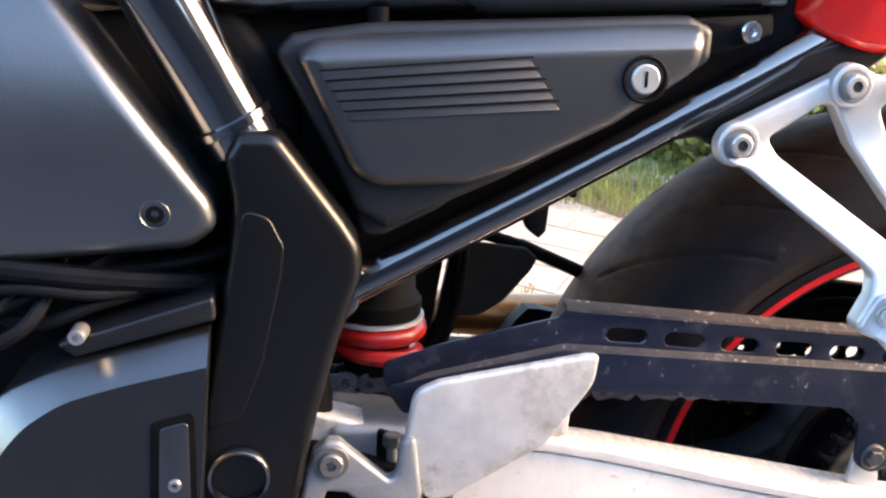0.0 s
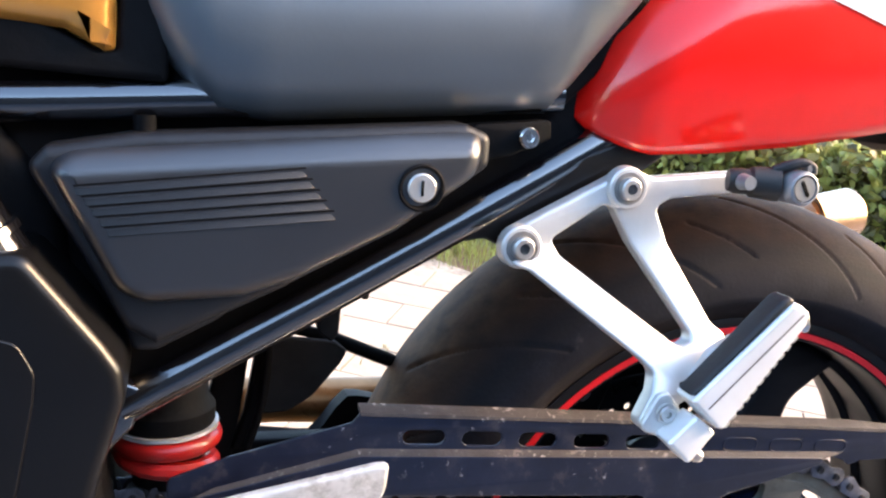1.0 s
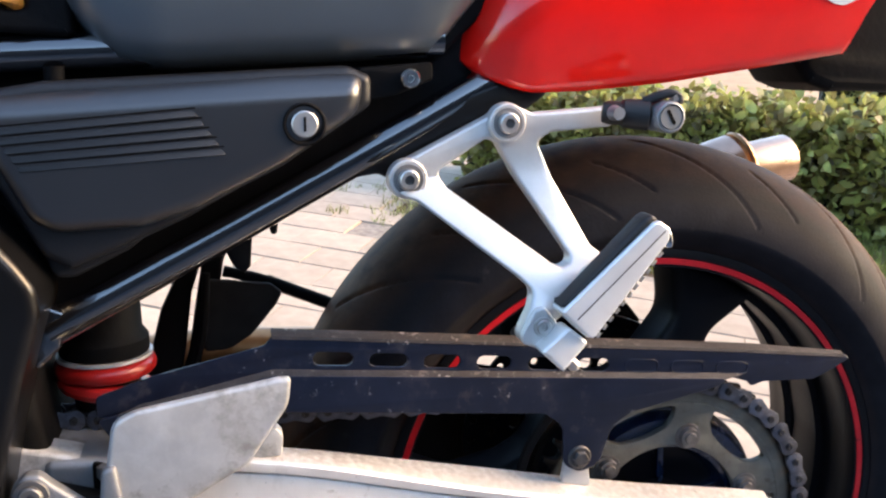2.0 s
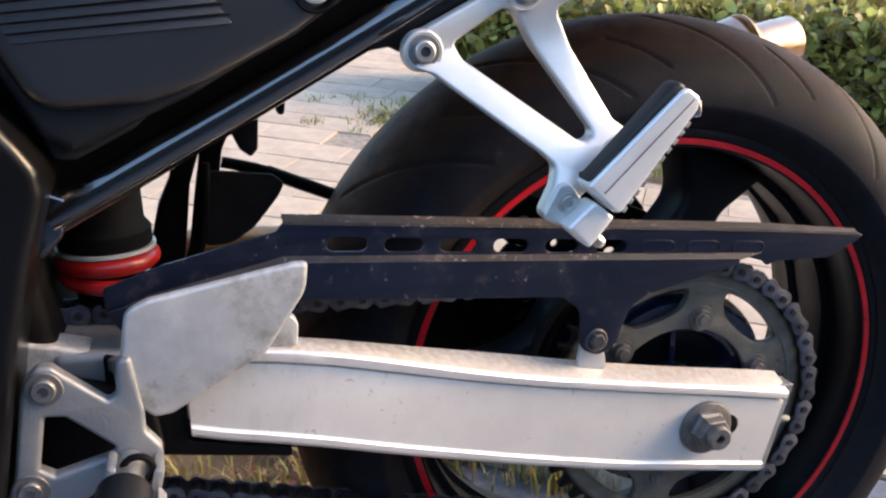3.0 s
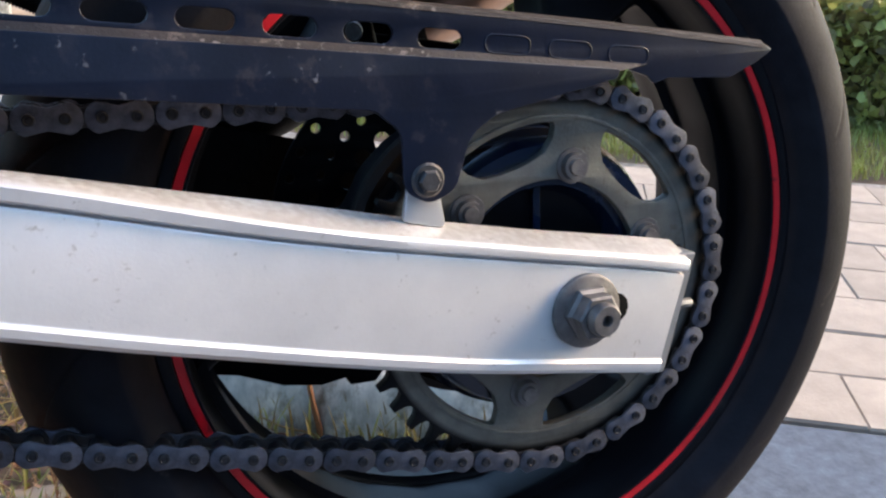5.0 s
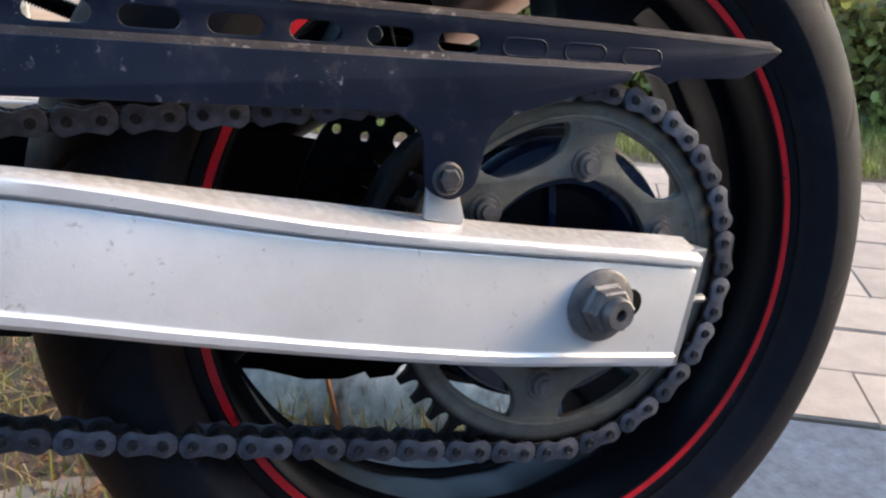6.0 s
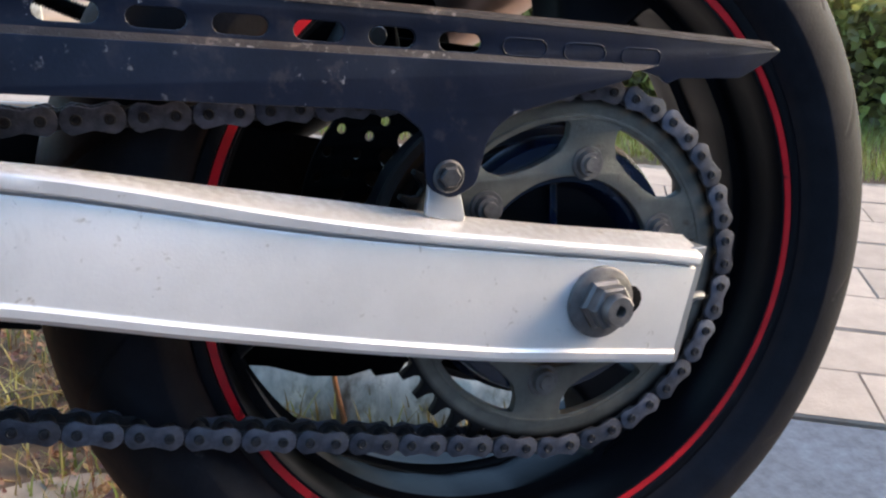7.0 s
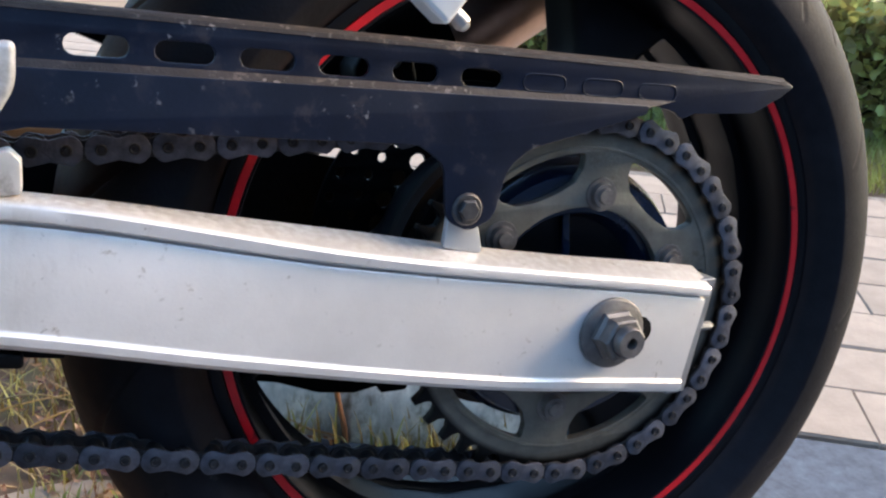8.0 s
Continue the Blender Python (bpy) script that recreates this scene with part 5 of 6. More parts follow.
def make_cover(bands):
    """The engine side cover: a flat face with a broad chamfer along its bowed upper edge."""
    outer_c = [(-0.657, 0.34), (-0.652, 0.415), (-0.641, 0.452), (-0.626, 0.473), (-0.602, 0.4845), (-0.57, 0.4925), (-0.524, 0.5045)]
    inner_c = [(-0.641, 0.34), (-0.634, 0.415), (-0.6255, 0.445), (-0.612, 0.461), (-0.593, 0.4735), (-0.566, 0.4815), (-0.524, 0.491)]

    def bow(pts):
        ts = np.linspace(0, len(pts) - 1, 37)
        xs, zs = (np.interp(ts, range(len(pts)), [p[k] for p in pts]) for k in (0, 1))
        for _ in range(4):
            xs[1:-1], zs[1:-1] = (xs[:-2] + xs[1:-1] * 2 + xs[2:]) / 4, (zs[:-2] + zs[1:-1] * 2 + zs[2:]) / 4
        return list(zip(xs, zs))
    bm = bmesh.new()
    rings = []
    for (xo, zo), (xi, zi) in zip(bow(outer_c), bow(inner_c)):
        rings.append([bm.verts.new(p) for p in ((xo, -0.13, zo), (xo, -0.1875, zo), (xo * 0.94 + xi * 0.06, -0.1893, zo * 0.94 + zi * 0.06), (xi * 0.95 + xo * 0.05, -0.2022, zi * 0.95 + zo * 0.05), (xi, -0.203, zi), (max(xi, -0.6) * 0.5 - 0.27, -0.203, 0.35 + (zi - 0.34) * 0.1))])
    for a, b in zip(rings, rings[1:]):
        for k in bands:
            bm.faces.new((a[k], a[k + 1], b[k + 1], b[k]))
    for ring in (rings[0], rings[-1]) if 0 in bands else ():
        bm.faces.new(ring + [bm.verts.new((ring[-1].co.x, -0.13, ring[-1].co.z))])
    bmesh.ops.delete(bm, geom=[v for v in bm.verts if not v.link_faces], context="VERTS")
    return bm


case = part("sprocket_cover", make_cover(range(4)), CASE, engine, "engine side cover with a bright satin chamfer", 28)
part("cover_face", make_cover([4]), CASEFACE, case, "face of the cover, dimmed to stand for a darker reflection", 28)
# dark plate laid on the face: the shade of a recess that is not sunk
part("cover_recess", plate(fillet([(-0.552, 0.462), (-0.530, 0.468), (-0.530, 0.35), (-0.557, 0.35)], 0.004), -0.2037, -0.2, 0.0005), DARK, case, "flat dark plate that draws a shaded recess on the cover")
part("recess_floor", plate(fillet([(-0.5475, 0.4585), (-0.5335, 0.4625), (-0.5335, 0.35), (-0.5525, 0.35)], 0.003), -0.2041, -0.201, 0.0004), CASE, case)
part("case_rib", plate(fillet([(-0.60, 0.497), (-0.522, 0.5215), (-0.521, 0.509), (-0.59, 0.490)], 0.002), -0.185, -0.14, 0.002), MATT, engine, "scuffed dark rib above the side cover")
socket_bolt(-0.5865, -0.196, 0.5045, 0.0042, engine, BOLT, 0.0, "case_bolt", 0.012, "small bright socket bolt")
socket_bolt(-0.541, -0.206, 0.4275, 0.0034, engine, BOLT, 0.0, "cover_bolt", 0.01)
for pts, r in (([(-0.72, -0.17, 0.545), (-0.62, -0.175, 0.533), (-0.56, -0.165, 0.524), (-0.51, -0.14, 0.516)], 0.006),
               ([(-0.70, -0.165, 0.50), (-0.63, -0.17, 0.512), (-0.59, -0.16, 0.528), (-0.56, -0.14, 0.545)], 0.005),
               ([(-0.68, -0.18, 0.484), (-0.625, -0.182, 0.498), (-0.606, -0.17, 0.517), (-0.60, -0.15, 0.54)], 0.004),
               ([(-0.66, -0.172, 0.520), (-0.615, -0.178, 0.524), (-0.575, -0.172, 0.519), (-0.535, -0.15, 0.524)], 0.003),
               ([(-0.64, -0.165, 0.508), (-0.61, -0.17, 0.503), (-0.585, -0.17, 0.512), (-0.56, -0.16, 0.517)], 0.0035),
               ([(-0.665, -0.178, 0.497), (-0.64, -0.18, 0.503), (-0.622, -0.17, 0.52), (-0.612, -0.155, 0.536)], 0.003),
               ([(-0.70, -0.15, 0.526), (-0.60, -0.155, 0.527), (-0.54, -0.15, 0.531), (-0.5, -0.13, 0.538)], 0.0045)):
    part("hose", sweep(pts, r, 10), HOSE, engine)

# shock
SX, SY = -0.4285, -0.055
shock = part("rear_shock", revolve([(0.40, 0.0), (0.40, 0.016), (0.425, 0.016), (0.43, 0.022), (0.455, 0.023), (0.462, 0.016), (0.466, 0.028), (0.4705, 0.0305), (0.480, 0.0305), (0.486, 0.0262), (0.512, 0.0255), (0.516, 0.0235), (0.545, 0.022), (0.59, 0.02), (0.59, 0)], (SX, SY, 0), 36, "Z"), DARK, bike, "black rear shock with a red coil spring")
part("spring_seat", revolve([(0.4665, 0.0285), (0.4665, 0.0325), (0.4690, 0.0325), (0.4690, 0.0285)], (SX, SY, 0), 36, "Z", closed=True), CAST, shock, "pale spring seat ring")
part("top_turn", revolve([(0.4595 + 0.0064 * math.sin(a), 0.0285 + 0.0064 * math.cos(a)) for a in [math.pi * k / 6 for k in range(12)]], (SX, SY, 0), 40, "Z", closed=True), SPRING, shock, "red top turn of the spring")
coil = [(SX + 0.028 * math.cos(k * 0.3 + 0.9), SY + 0.028 * math.sin(k * 0.3 + 0.9), 0.4595 - 0.022 * k * 0.3 / 6.283) for k in range(27)]
part("coil_spring", sweep(coil, 0.0058, 10, smooth=0), SPRING, shock, "red painted coil spring")

# added plate that keeps the gap in the rearset bracket dark
part("pivot_cover", plate(fillet([(-0.475, 0.415), (-0.43, 0.40), (-0.405, 0.395), (-0.40, 0.350), (-0.42, 0.325), (-0.475, 0.315)], 0.006), -0.140, -0.127, 0.003), DARK, bike, "added dark plate behind the gap in the footrest bracket")
boss = part("pivot_boss", plate(fillet([(-0.462, 0.420), (-0.432, 0.418), (-0.405, 0.414), (-0.400, 0.352), (-0.44, 0.345), (-0.464, 0.365)], 0.008), -0.125, -0.06, 0.006, (), 3), BRACKET, bike, "dull cast lug of the swingarm pivot")
part("link_rod", sweep([(-0.4235, -0.131, 0.416), (-0.4225, -0.131, 0.395), (-0.423, -0.131, 0.372)], 0.0034, 12), BRACKET, boss)
for z in (0.412, 0.390):
    part("rod_nut", revolve([(z - 0.0035, 0.0), (z - 0.0035, 0.0058), (z + 0.0035, 0.0058), (z + 0.0035, 0.0)], (-0.423, -0.131, 0), 6, "Z"), GREYBOLT, boss)
part("suspension_link", plate(fillet([(-0.50, 0.34), (-0.31, 0.348), (-0.27, 0.385), (-0.29, 0.407), (-0.50, 0.412)], 0.01), 0.04, 0.06, 0.003), DARK, bike, "black suspension linkage under the shock")

# behind the shock: mudguard stay, flap and cables
stay = part("mudguard_stay", plate(fillet([(-0.378, 0.545), (-0.345, 0.56), (-0.3646, 0.5056), (-0.3703, 0.4884), (-0.3768, 0.4406), (-0.384, 0.40), (-0.415, 0.40), (-0.4029, 0.4451), (-0.3952, 0.4743), (-0.3848, 0.4961)], [0.003, 0.003, 0.01, 0.01, 0.01, 0.003, 0.003, 0.01, 0.02, 0.02]), 0.024, 0.036, 0.003), DARK, bike, "black bent stay behind the shock")
part("stay_strut", plate(fillet([(-0.355, 0.56), (-0.322, 0.57), (-0.3378, 0.5281), (-0.3443, 0.5151), (-0.3474, 0.4960), (-0.345, 0.482), (-0.3630, 0.4385), (-0.37, 0.41), (-0.385, 0.41), (-0.3743, 0.4394), (-0.3666, 0.4859), (-0.3630, 0.5046)], [0.003, 0.003, 0.02, 0.02, 0.01, 0.01, 0.01, 0.003, 0.003, 0.02, 0.02, 0.02]), 0.022, 0.034, 0.003), DARK, stay)
part("flap", plate(fillet([(-0.362, 0.5005), (-0.341, 0.4985), (-0.308, 0.4945), (-0.2985, 0.487), (-0.3035, 0.477), (-0.3239, 0.4525), (-0.3422, 0.4408), (-0.362, 0.440)], [0.003, 0.01, 0.004, 0.004, 0.02, 0.02, 0.02, 0.004]), 0.016, 0.024, 0.002), RUBBERFLAP, bike, "dark dusty rubber flap in front of the rear wheel")
part("cable", sweep([(-0.358, 0.0, 0.51), (-0.361, 0.0, 0.47), (-0.366, 0.0, 0.445), (-0.374, 0.0, 0.42), (-0.38, 0.0, 0.39)], 0.0032, 10), DARK, bike)
hose_pts = [Vector((-0.345, 0.03, 0.504)), Vector((-0.31, 0.03, 0.494)), Vector((-0.255, 0.032, 0.470)), Vector((-0.2, 0.034, 0.45))]
hose = part("brake_hose", sweep(hose_pts, 0.0046, 12), DARK, bike, "black hose with a coiled guard")
for i in range(34):
    t = i / 33
    c = hose_pts[1].lerp(hose_pts[2], t)
    part("coil", aim(revolve([(-0.0006, 0.0044), (-0.0004, 0.0056), (0.0004, 0.0056), (0.0006, 0.0044)], (0, 0, 0), 10, "Z"), c, hose_pts[2] - hose_pts[1]), DARK, hose)

# rear end of the tank
tank = plate(fillet([(-0.62, 0.79), (-0.44, 0.86), (-0.449, 0.735), (-0.450, 0.70), (-0.456, 0.6985), (-0.475, 0.709), (-0.62, 0.72)], [0.02, 0.02, 0.01, 0.004, 0.004, 0.01, 0.01]), -0.135, 0.135, 0.012, (), 4)
part("fuel_tank", tank, GOLD, bike, "glossy rear corner of the fuel tank, painted amber for a golden reflection")
part("tank_pad", plate(fillet([(-0.52, 0.73), (-0.46, 0.70), (-0.45, 0.70), (-0.4385, 0.86), (-0.425, 0.86), (-0.425, 0.685), (-0.52, 0.69)], 0.004), -0.128, 0.128, 0.004), DARK, bike, "black gap filler between tank and seat")
# ---- hedge, grass, paving ----
def on_path(n, s):
    """A place by its distance across the path (from the bike) and along it."""
    p = ACROSS * n + EDGE * s
    return Vector((p.x, p.y, ground_z(p.y)))


def leaf_bm(verts, faces, c, along_v, side_v, length_v, width, fold=0.15):
    i = len(verts)
    nrm = along_v.cross(side_v)
    verts.append(tuple(c))
    for t, w in ((0.28, 0.44), (0.66, 0.46)):
        for side in (1, -1):
            verts.append(tuple(c + along_v * length_v * t + side_v * (side * width * w) + nrm * width * fold))
    verts.append(tuple(c + along_v * length_v - nrm * width * fold * 0.5))
    faces += [(i, i + 1, i + 2), (i + 1, i + 3, i + 4, i + 2), (i + 3, i + 5, i + 4)]


def mesh_part(name, verts, faces, mat, parent, label=""):
    me = bpy.data.meshes.new(name)
    me.from_pydata(verts, [], faces)
    me.materials.append(mat)
    ob = new(name, me)
    ob.parent = parent
    return tagged(ob, label)


rng = random.Random(4)


def rand_dir():
    return Vector((rng.gauss(0, 1), rng.gauss(0, 1), rng.gauss(0, 1))).normalized()


def make_hedge(name, label, n0, s0, s1, depth, height, count, leaf=LEAF, size=0.03):
    hedge = thing(name, label, "hedge", kind="stuff")
    verts, faces = [], []
    for _ in range(count):
        s = rng.uniform(s0, s1)
        u = rng.random()
        lump = 0.5 + 0.5 * noise.noise(Vector((s * 2.3, 3.1, n0)))
        h = height * (0.86 + 0.22 * lump)
        if u < 0.72:
            z = h * rng.random() ** 0.85
            n = n0 + 0.09 * noise.noise(Vector((s * 6, z * 6, 1.7))) + abs(rng.gauss(0, 0.05)) + 0.08 * max(0, z / h - 0.8)
        else:
            z = h + rng.gauss(0, 0.025)
            n = n0 + rng.uniform(0, depth)
        c = on_path(n, s) + Vector((0, 0, max(0.01, z)))
        a = (rand_dir() + Vector((-0.3, -0.3, 0.25))).normalized()
        sd = a.cross(rand_dir()).normalized()
        ln = size * rng.uniform(0.6, 1.25)
        leaf_bm(verts, faces, c, a, sd, ln, ln * rng.uniform(0.5, 0.7))
    mesh_part("leaves", verts, faces, leaf, hedge, "small oval green leaves")
    tv, tf = [], []
    for _ in range(int(count / 60)):
        s = rng.uniform(s0, s1)
        p = on_path(n0 + rng.uniform(0.06, depth), s)
        q = p + Vector((rng.gauss(0, 0.08), rng.gauss(0, 0.08), height * rng.uniform(0.5, 0.98)))
        side = Vector((0.004, -0.004, 0))
        i = len(tv)
        tv += [tuple(p - side), tuple(p + side), tuple(p + Vector((0.004, 0.004, 0))), tuple(q)]
        tf += [(i, i + 1, i + 3), (i + 1, i + 2, i + 3), (i + 2, i, i + 3)]
    mesh_part("twigs", tv, tf, TWIG, hedge)
    # plain dark block behind the leaves, in place of the hedge's inner shade
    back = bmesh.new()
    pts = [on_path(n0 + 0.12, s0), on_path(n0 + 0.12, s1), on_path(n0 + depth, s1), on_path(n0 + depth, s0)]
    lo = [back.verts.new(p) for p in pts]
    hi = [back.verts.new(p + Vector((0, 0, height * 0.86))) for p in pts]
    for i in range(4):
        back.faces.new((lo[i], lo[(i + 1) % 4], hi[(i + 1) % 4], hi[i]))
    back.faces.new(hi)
    part("inner_growth", back, HEDGESHADE, hedge, "dark block standing for the shaded inside of the hedge")
    return hedge


LITTER = leaf_material("dead_leaf", (0.2, 0.11, 0.055), 0.7)
TUFT = leaf_material("yellow_green_grass", (0.27, 0.24, 0.07), 0.6)
SAND = material("sandy_earth", (0.33, 0.225, 0.135), 0.95, vary=0.15, grain=12, bump=0.6, bump_scale=60)
# near-black green: the shade between the leaves as a colour
HEDGESHADE = material("hedge_inside_shade", (0.018, 0.025, 0.01), 0.9, vary=0.5, grain=60, bump=1.0, bump_scale=120)
make_hedge("hedge", "low clipped green hedge beside the path", 1.95, -2.6, 0.78, 0.34, 0.325, 15000, LEAF, 0.045)
shrub = make_hedge("flowering_shrub", "green shrub with small yellow flowers behind the hedge", 2.7, -1.35, -0.35, 0.3, 0.46, 5000, LEAF, 0.03)
fv_, ff_ = [], []
for _ in range(420):
    c = on_path(2.66 + abs(rng.gauss(0, 0.05)), rng.uniform(-1.35, -0.35)) + Vector((0, 0, rng.uniform(0.2, 0.5)))
    for q in range(5):
        a = (rand_dir() + Vector((0, -0.5, 0.4))).normalized()
        leaf_bm(fv_, ff_, c, a, a.cross(rand_dir()).normalized(), 0.016, 0.01)
mesh_part("flowers", fv_, ff_, YELLOW, shrub, "small yellow flowers")


def blades(name, label, places, mat, height, lean=0.5, width=0.004):
    ob = thing(name, label, "grass", kind="stuff")
    verts, faces = [], []
    for c in places:
        for _ in range(rng.randint(4, 8)):
            p = c + Vector((rng.gauss(0, 0.02), rng.gauss(0, 0.02), 0))
            h = height * rng.uniform(0.5, 1.3)
            a = rng.uniform(0, 2 * math.pi)
            out = Vector((math.cos(a), math.sin(a), 0))
            sd = Vector((-out.y, out.x, 0)) * width * rng.uniform(0.6, 1.2) / 2
            k = lean * rng.uniform(0.2, 1.2)
            i = len(verts)
            for t in (0, 0.4, 0.75):
                m = p + Vector((0, 0, h * t * (1 - 0.25 * k * t))) + out * (h * k * t * t)
                verts += [tuple(m - sd * (1 - t * 0.7)), tuple(m + sd * (1 - t * 0.7))]
            verts.append(tuple(p + Vector((0, 0, h * (1 - 0.25 * k))) + out * h * k))
            faces += [(i, i + 1, i + 3, i + 2), (i + 2, i + 3, i + 5, i + 4), (i + 4, i + 5, i + 6)]
    mesh_part("blades", verts, faces, mat, ob)
    return ob


def scatter(k, n0, n1, s0, s1, thin=0.0):
    out = []
    while len(out) < k:
        p = on_path(rng.uniform(n0, n1), rng.uniform(s0, s1))
        if noise.noise(p * 3.0) > thin:
            out.append(p)
    return out


blades("grass_verge", "short green grass along the hedge", scatter(3600, 1.43, 1.98, -2.6, 0.75, -0.4), GRASS, 0.04, 0.6, 0.003)

def dirt_places(k, x0, x1, y0, y1, thin):
    out = []
    while len(out) < k:
        p = Vector((rng.uniform(x0, x1), rng.uniform(y0, y1), 0))
        p.z = ground_z(p.y) - 0.012
        if p.dot(ACROSS) < 0.37 and p.dot(EDGE) > 0.2 and noise.noise(p * 6.0) > thin:
            out.append(p)
    return out


blades("weeds", "green weeds growing in the dry earth", dirt_places(260, -0.95, 0.05, 0.12, 1.0, 0.0), GRASS, 0.035, 0.8, 0.0035)
blades("dry_grass", "straw-coloured dry grass stalks on the earth", dirt_places(200, -0.95, 0.05, 0.1, 1.0, -0.05), STRAW, 0.045, 1.0, 0.0025)
PATHGREEN = leaf_material("dry_green_weed", (0.3, 0.3, 0.12), 0.4)


def tuft_spots():
    spots = []
    for x, y, k, spread in ((-0.36, 0.46, 14, 0.04), (-0.28, 0.44, 10, 0.03), (-0.42, 0.52, 9, 0.05), (-0.40, 0.35, 7, 0.03), (-0.25, 0.36, 8, 0.02), (-0.45, 0.40, 9, 0.04)):
        for _ in range(k):
            px, py = x + rng.gauss(0, spread), y + rng.gauss(0, spread)
            spots.append(Vector((px, py, ground_z(py) - 0.01)))
    return spots


blades("grass_tufts", "yellow-green grass tufts in the earth", tuft_spots(), TUFT, 0.045, 1.0, 0.003)
stalks = thing("straw_stalks", "long curved dry straw stalks lying over the grass", "grass", kind="stuff")
for k, (x, y, dx, dy, h) in enumerate(((-0.44, 0.40, 0.17, 0.03, 0.03), (-0.43, 0.41, 0.05, -0.02, 0.02), (-0.38, 0.38, 0.13, 0.05, 0.02), (-0.40, 0.44, 0.1, -0.05, 0.035), (-0.33, 0.33, 0.03, 0.09, 0.03), (-0.30, 0.45, 0.01, 0.02, 0.07), (-0.36, 0.31, -0.08, -0.03, 0.015))):
    z = ground_z(y)
    part("stalk", sweep([(x, y, z), (x + dx * 0.3, y + dy * 0.3, z + h * 0.8), (x + dx * 0.65, y + dy * 0.65, z + h), (x + dx, y + dy, z + h * 0.8)], [0.0012, 0.0012, 0.001, 0.0006], 6), STRAW, stalks)


def weed_spots():
    spots = []
    for x, y, k, spread in ((-0.03, 1.86, 4, 0.012), (0.017, 2.13, 4, 0.015), (-0.042, 1.03, 4, 0.012), (0.16, 2.1, 5, 0.03), (0.19, 1.9, 26, 0.06), (0.28, 1.98, 22, 0.06), (0.16, 1.76, 14, 0.04), (0.3, 1.75, 30, 0.08), (-0.125, 0.36, 7, 0.012), (0.04, 0.27, 8, 0.015), (-0.02, 0.25, 4, 0.02)):
        for _ in range(k):
            px, py = x + rng.gauss(0, spread), y + rng.gauss(0, spread)
            spots.append(Vector((px, py, ground_z(py))))
    return spots


blades("path_weed", "small green weeds in the paving joints", weed_spots(), PATHGREEN, 0.022, 0.9, 0.005)

stem = thing("dead_stem", "rust-brown dead stem leaning against the edging stone", "plant")
part("stalk", sweep([(-0.036, 0.285, 0.022), (-0.037, 0.286, 0.05), (-0.041, 0.29, 0.075), (-0.044, 0.293, 0.102), (-0.043, 0.295, 0.13)], [0.0035, 0.0035, 0.0032, 0.0028, 0.002], 8), RUST, stem)
part("stalk", sweep([(-0.030, 0.283, 0.03), (-0.045, 0.288, 0.044), (-0.072, 0.30, 0.052), (-0.09, 0.315, 0.06)], [0.0016, 0.0016, 0.0014, 0.001], 6), STRAW, stem)


def foot_spots():
    spots = []
    for x, y, k, spread in ((0.052, 0.225, 9, 0.012), (0.035, 0.235, 7, 0.012), (0.07, 0.215, 6, 0.01), (-0.079, 0.31, 5, 0.006), (0.0, 0.262, 4, 0.012)):
        for _ in range(k):
            px, py = x + rng.gauss(0, spread), y + rng.gauss(0, spread * 0.5)
            spots.append(Vector((px, py, ground_z(py) - 0.004)))
    return spots


blades("stone_grass", "short yellow-green grass at the foot of the edging stone", foot_spots(), TUFT, 0.05, 0.6, 0.004)

# fallen leaves on the earth
litter = thing("leaf_litter", "scattered brown dead leaves on the earth", "leaf litter", kind="stuff")
lv, lf = [], []
for c in dirt_places(2600, -0.75, 0.0, 0.1, 0.8, -0.25):
    a = (Vector((rng.gauss(0, 1), rng.gauss(0, 1), rng.uniform(0.0, 0.35)))).normalized()
    sd = a.cross(Vector((rng.gauss(0, 0.3), rng.gauss(0, 0.3), 1))).normalized()
    ln = rng.uniform(0.006, 0.018)
    leaf_bm(lv, lf, c + Vector((0, 0, rng.uniform(0.008, 0.02))), a, sd, ln, ln * rng.uniform(0.4, 0.7), 0.3)
mesh_part("dead_leaves", lv, lf, LITTER, litter)

# paving
def flat(name, ring, lift, mat, label, parent=None):
    bm = bmesh.new()
    bm.faces.new([bm.verts.new((x, y, ground_z(y) + lift)) for x, y in ring])
    ob = part(name, bm, mat, parent)
    return tagged(ob, label, "pavement", kind="structure")


def ns(n, s):
    p = ACROSS * n + EDGE * s
    return (p.x, p.y)


TN, TS, N0 = 0.126, 0.19, 0.368
pavement = flat("pavement", [ns(N0, -1.8), ns(1.42, -1.8), ns(1.42, 0.55), (0.1, 1.8), (0.7, 2.6), (0.9, 3.26), (-2.2, 3.30), (-2.2, 1.9)], -0.004, JOINT, "pale concrete paving with narrow earth joints")
apron_bm = bmesh.new()
for ring in ([ns(0.362, -3.2), ns(0.362, 0.20), ns(0.28, 0.25), ns(0.2, 0.21), ns(0.1, 0.10), ns(-0.1, 0.05), ns(-0.3, -0.05), ns(-0.62, -0.1), ns(-0.7, 2.0), (-4.5, -0.4), (-4.5, -1.5), (2.99, -1.5)],
             [(2.99, -1.5), (-4.5, -1.5), (-4.5, -3.45), (3.04, -3.45)]):
    apron_bm.faces.new([apron_bm.verts.new((x, y, ground_z(y) - 0.001)) for x, y in ring])
tagged(part("concrete_apron", apron_bm, CONCRETE, None), "concrete yard beside the paving, painted blue-grey for shade", "pavement", kind="structure")

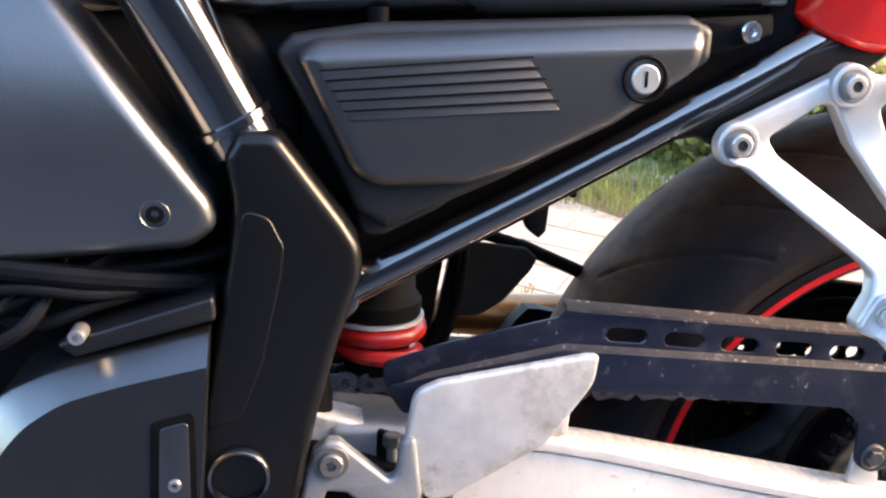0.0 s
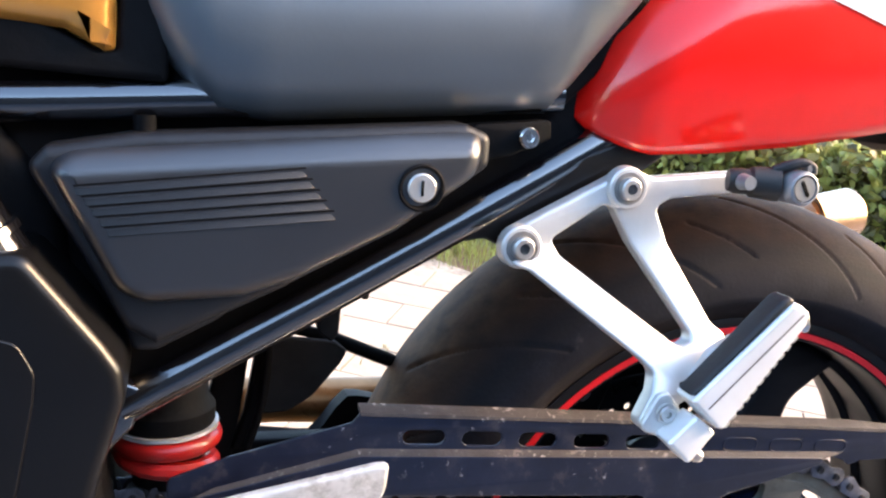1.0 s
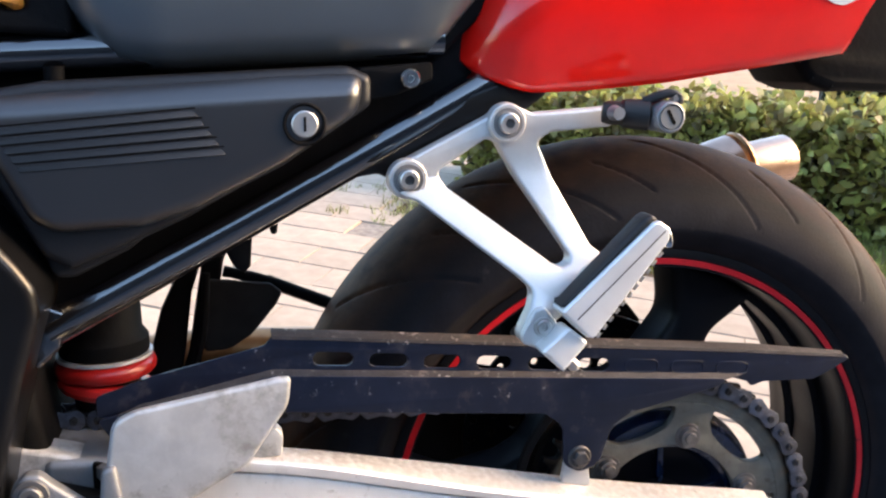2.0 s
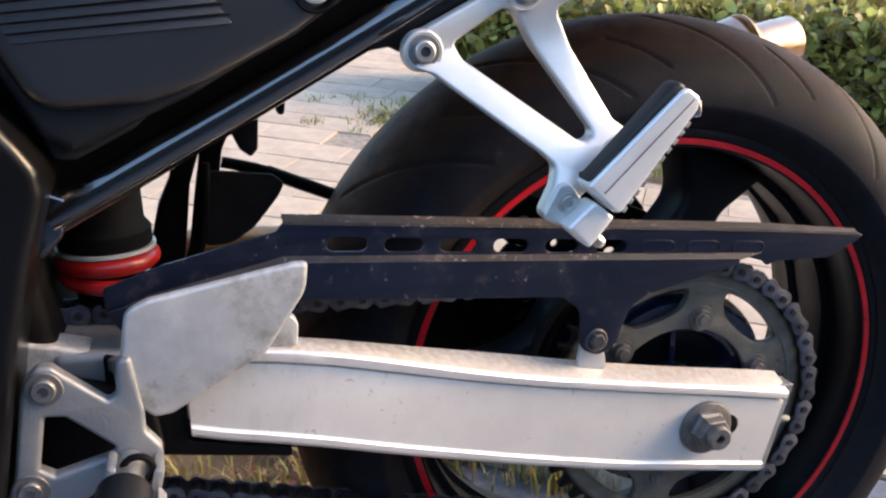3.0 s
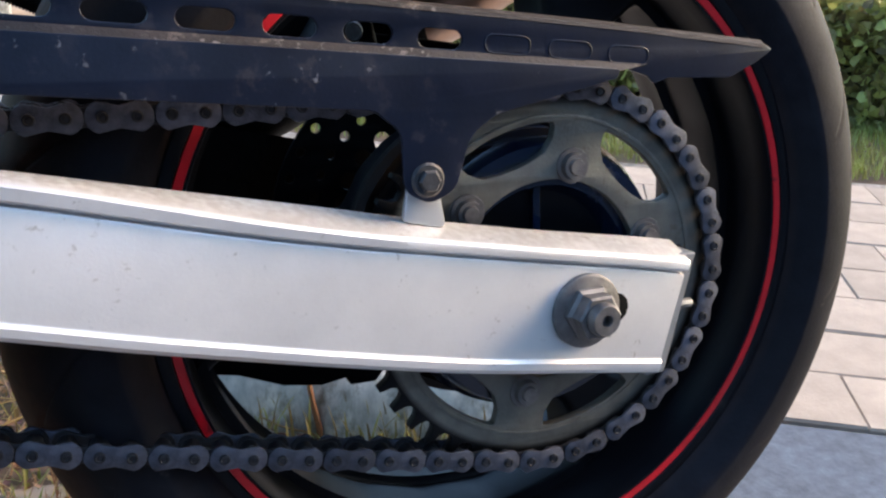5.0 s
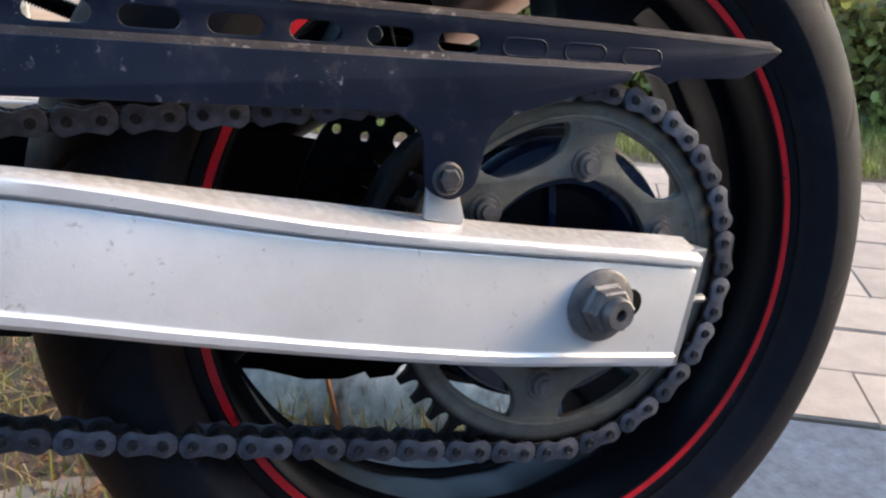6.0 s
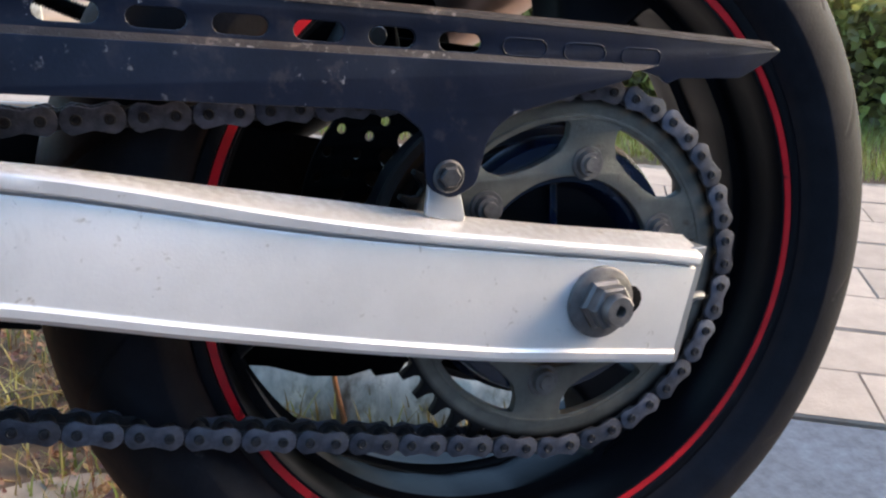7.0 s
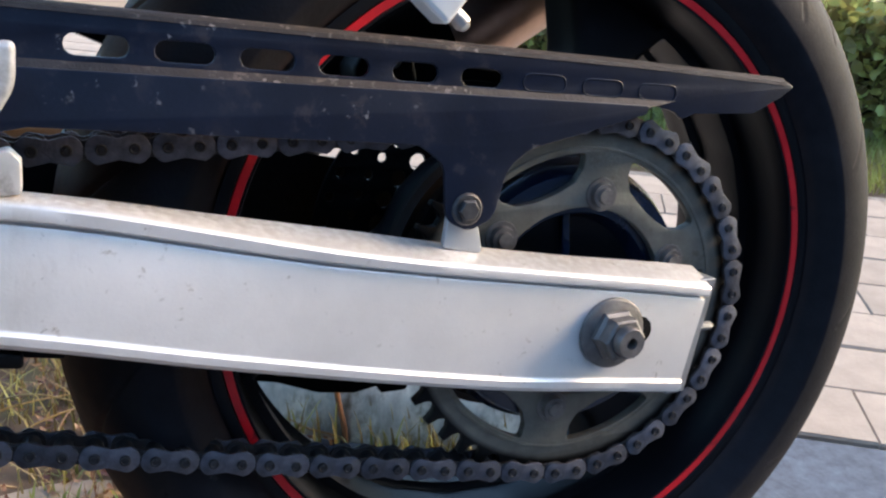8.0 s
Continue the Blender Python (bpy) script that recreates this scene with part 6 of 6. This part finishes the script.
sand_bm = bmesh.new()
sand_rows = [[sand_bm.verts.new((x, y, ground_z(y) + 0.002)) for x in (-6.0, 0.5, 1.2, 12.0)] for y in (3.2, 4.2, 6.0, 16.0)]
sand_rows[0][2].co = (1.7, 3.0, ground_z(3.0) + 0.002)
sand_rows[0][3].co = (12.0, 0.6, ground_z(0.6) + 0.002)
for a, b in zip(sand_rows, sand_rows[1:]):
    for k in range(3):
        sand_bm.faces.new((a[k], a[k + 1], b[k + 1], b[k]))
tagged(part("sandy_yard", sand_bm, SAND, None), "sunlit sandy earth beyond the paving", "ground", kind="structure")
tagged(part("stone_border", add(block((-0.85, 3.62, 0.60), (0.62, 0.2, 0.36), 0.02), block((-0.42, 3.6, 0.58), (0.24, 0.2, 0.32), 0.02)), KERB, None), "low rough grey stone border beyond the paving", "stone wall")
pale = bmesh.new()
disc = [pale.verts.new((-0.335 + 0.055 * math.cos(a) * (1 + 0.2 * math.sin(3 * a)), 0.285 + 0.024 * math.sin(a) * (1 + 0.15 * math.cos(2 * a)), ground_z(0.285 + 0.035 * math.sin(a)) - 0.002)) for a in [math.pi * k / 8 for k in range(16)]]
rim_low = [pale.verts.new((v.co.x * 1.03 + 0.01, v.co.y * 1.03 - 0.009, v.co.z - 0.02)) for v in disc]
pale.faces.new(disc)
for k in range(16):
    pale.faces.new((disc[k], rim_low[k], rim_low[(k + 1) % 16], disc[(k + 1) % 16]))
tagged(part("flat_stone", pale, SANDROCK, None), "pale flat stone half sunk in the earth", "stone")

# weathered stone edging between the earth and the concrete
kerb_bm = bmesh.new()
kerb_rows = []
for i in range(41):
    s = -0.12 + 0.42 * i / 40
    row = []
    for n, h in ((0.222, -0.01), (0.224, 0.02), (0.23, 0.045), (0.24, 0.066), (0.256, 0.074), (0.30, 0.076), (0.335, 0.07), (0.345, -0.01)):
        p = on_path(n, s)
        k = noise.noise(Vector((s * 14, n * 20, h * 30)))
        row.append(kerb_bm.verts.new(p + Vector((0, 0, h + (0.009 * k if h > 0 else 0))) + ACROSS * (0.007 * k)))
    kerb_rows.append(row)
for a, b in zip(kerb_rows, kerb_rows[1:]):
    for j in range(len(a) - 1):
        kerb_bm.faces.new((a[j], a[j + 1], b[j + 1], b[j]))
kerb_bm.faces.new(kerb_rows[0])
kerb_bm.faces.new(kerb_rows[-1])
tagged(part("edging_stone", kerb_bm, KERB, None), "rough pale grey edging stone on the earth", "stone")


def slab_mesh(seed):
    r = random.Random(seed)
    hx, hy = TS / 2 - 0.0004, TN / 2 - 0.0012
    bm = bmesh.new()
    top = [bm.verts.new((x * (hx - 0.0012) + r.uniform(-1, 1) * 0.0004, y * (hy - 0.0025) + r.uniform(-1, 1) * 0.001, r.uniform(0, 0.001))) for x, y in ((-1, -1), (1, -1), (1, 1), (-1, 1))]
    rim_v = [bm.verts.new((x * hx, y * hy, -0.003)) for x, y in ((-1, -1), (1, -1), (1, 1), (-1, 1))]
    low_v = [bm.verts.new((x * hx, y * hy, -0.01)) for x, y in ((-1, -1), (1, -1), (1, 1), (-1, 1))]
    bm.faces.new(top)
    for i in range(4):
        j = (i + 1) % 4
        bm.faces.new((top[i], rim_v[i], rim_v[j], top[j]))
        bm.faces.new((rim_v[i], low_v[i], low_v[j], rim_v[j]))
    me = bpy.data.meshes.new("slab")
    bmesh.ops.recalc_face_normals(bm, faces=bm.faces[:])
    bm.to_mesh(me)
    bm.free()
    me.materials.append(SLAB)
    return me


slab_meshes = [slab_mesh(i) for i in range(6)]
turn = Matrix.Rotation(math.atan(SLOPE), 4, "X") @ Matrix.Rotation(math.atan2(EDGE.y, EDGE.x), 4, "Z")
made = 0
for i in range(24):
    for j in range(-9, 16):
        n, s = N0 + TN * (i + 0.5), TS * (j + 0.35 + 0.5 * (i % 2))
        x, y = ns(n, s)
        wedge = (n > 1.40 and x > 0.62) or (1.40 < n < 1.8 and x > 0.08)
        if wedge or y > 3.2 or x < -1.6 or s > 2.6:
            continue
        ob = new("slab", slab_meshes[(i * 7 + j * 3) % 6])
        ob.parent = pavement
        ob.matrix_local = Matrix.Translation((x, y, ground_z(y) + 0.001 + rng.uniform(-0.001, 0.0012))) @ turn @ Matrix.Rotation(radians(rng.uniform(-0.5, 0.5)), 4, "Z")
        made += 1
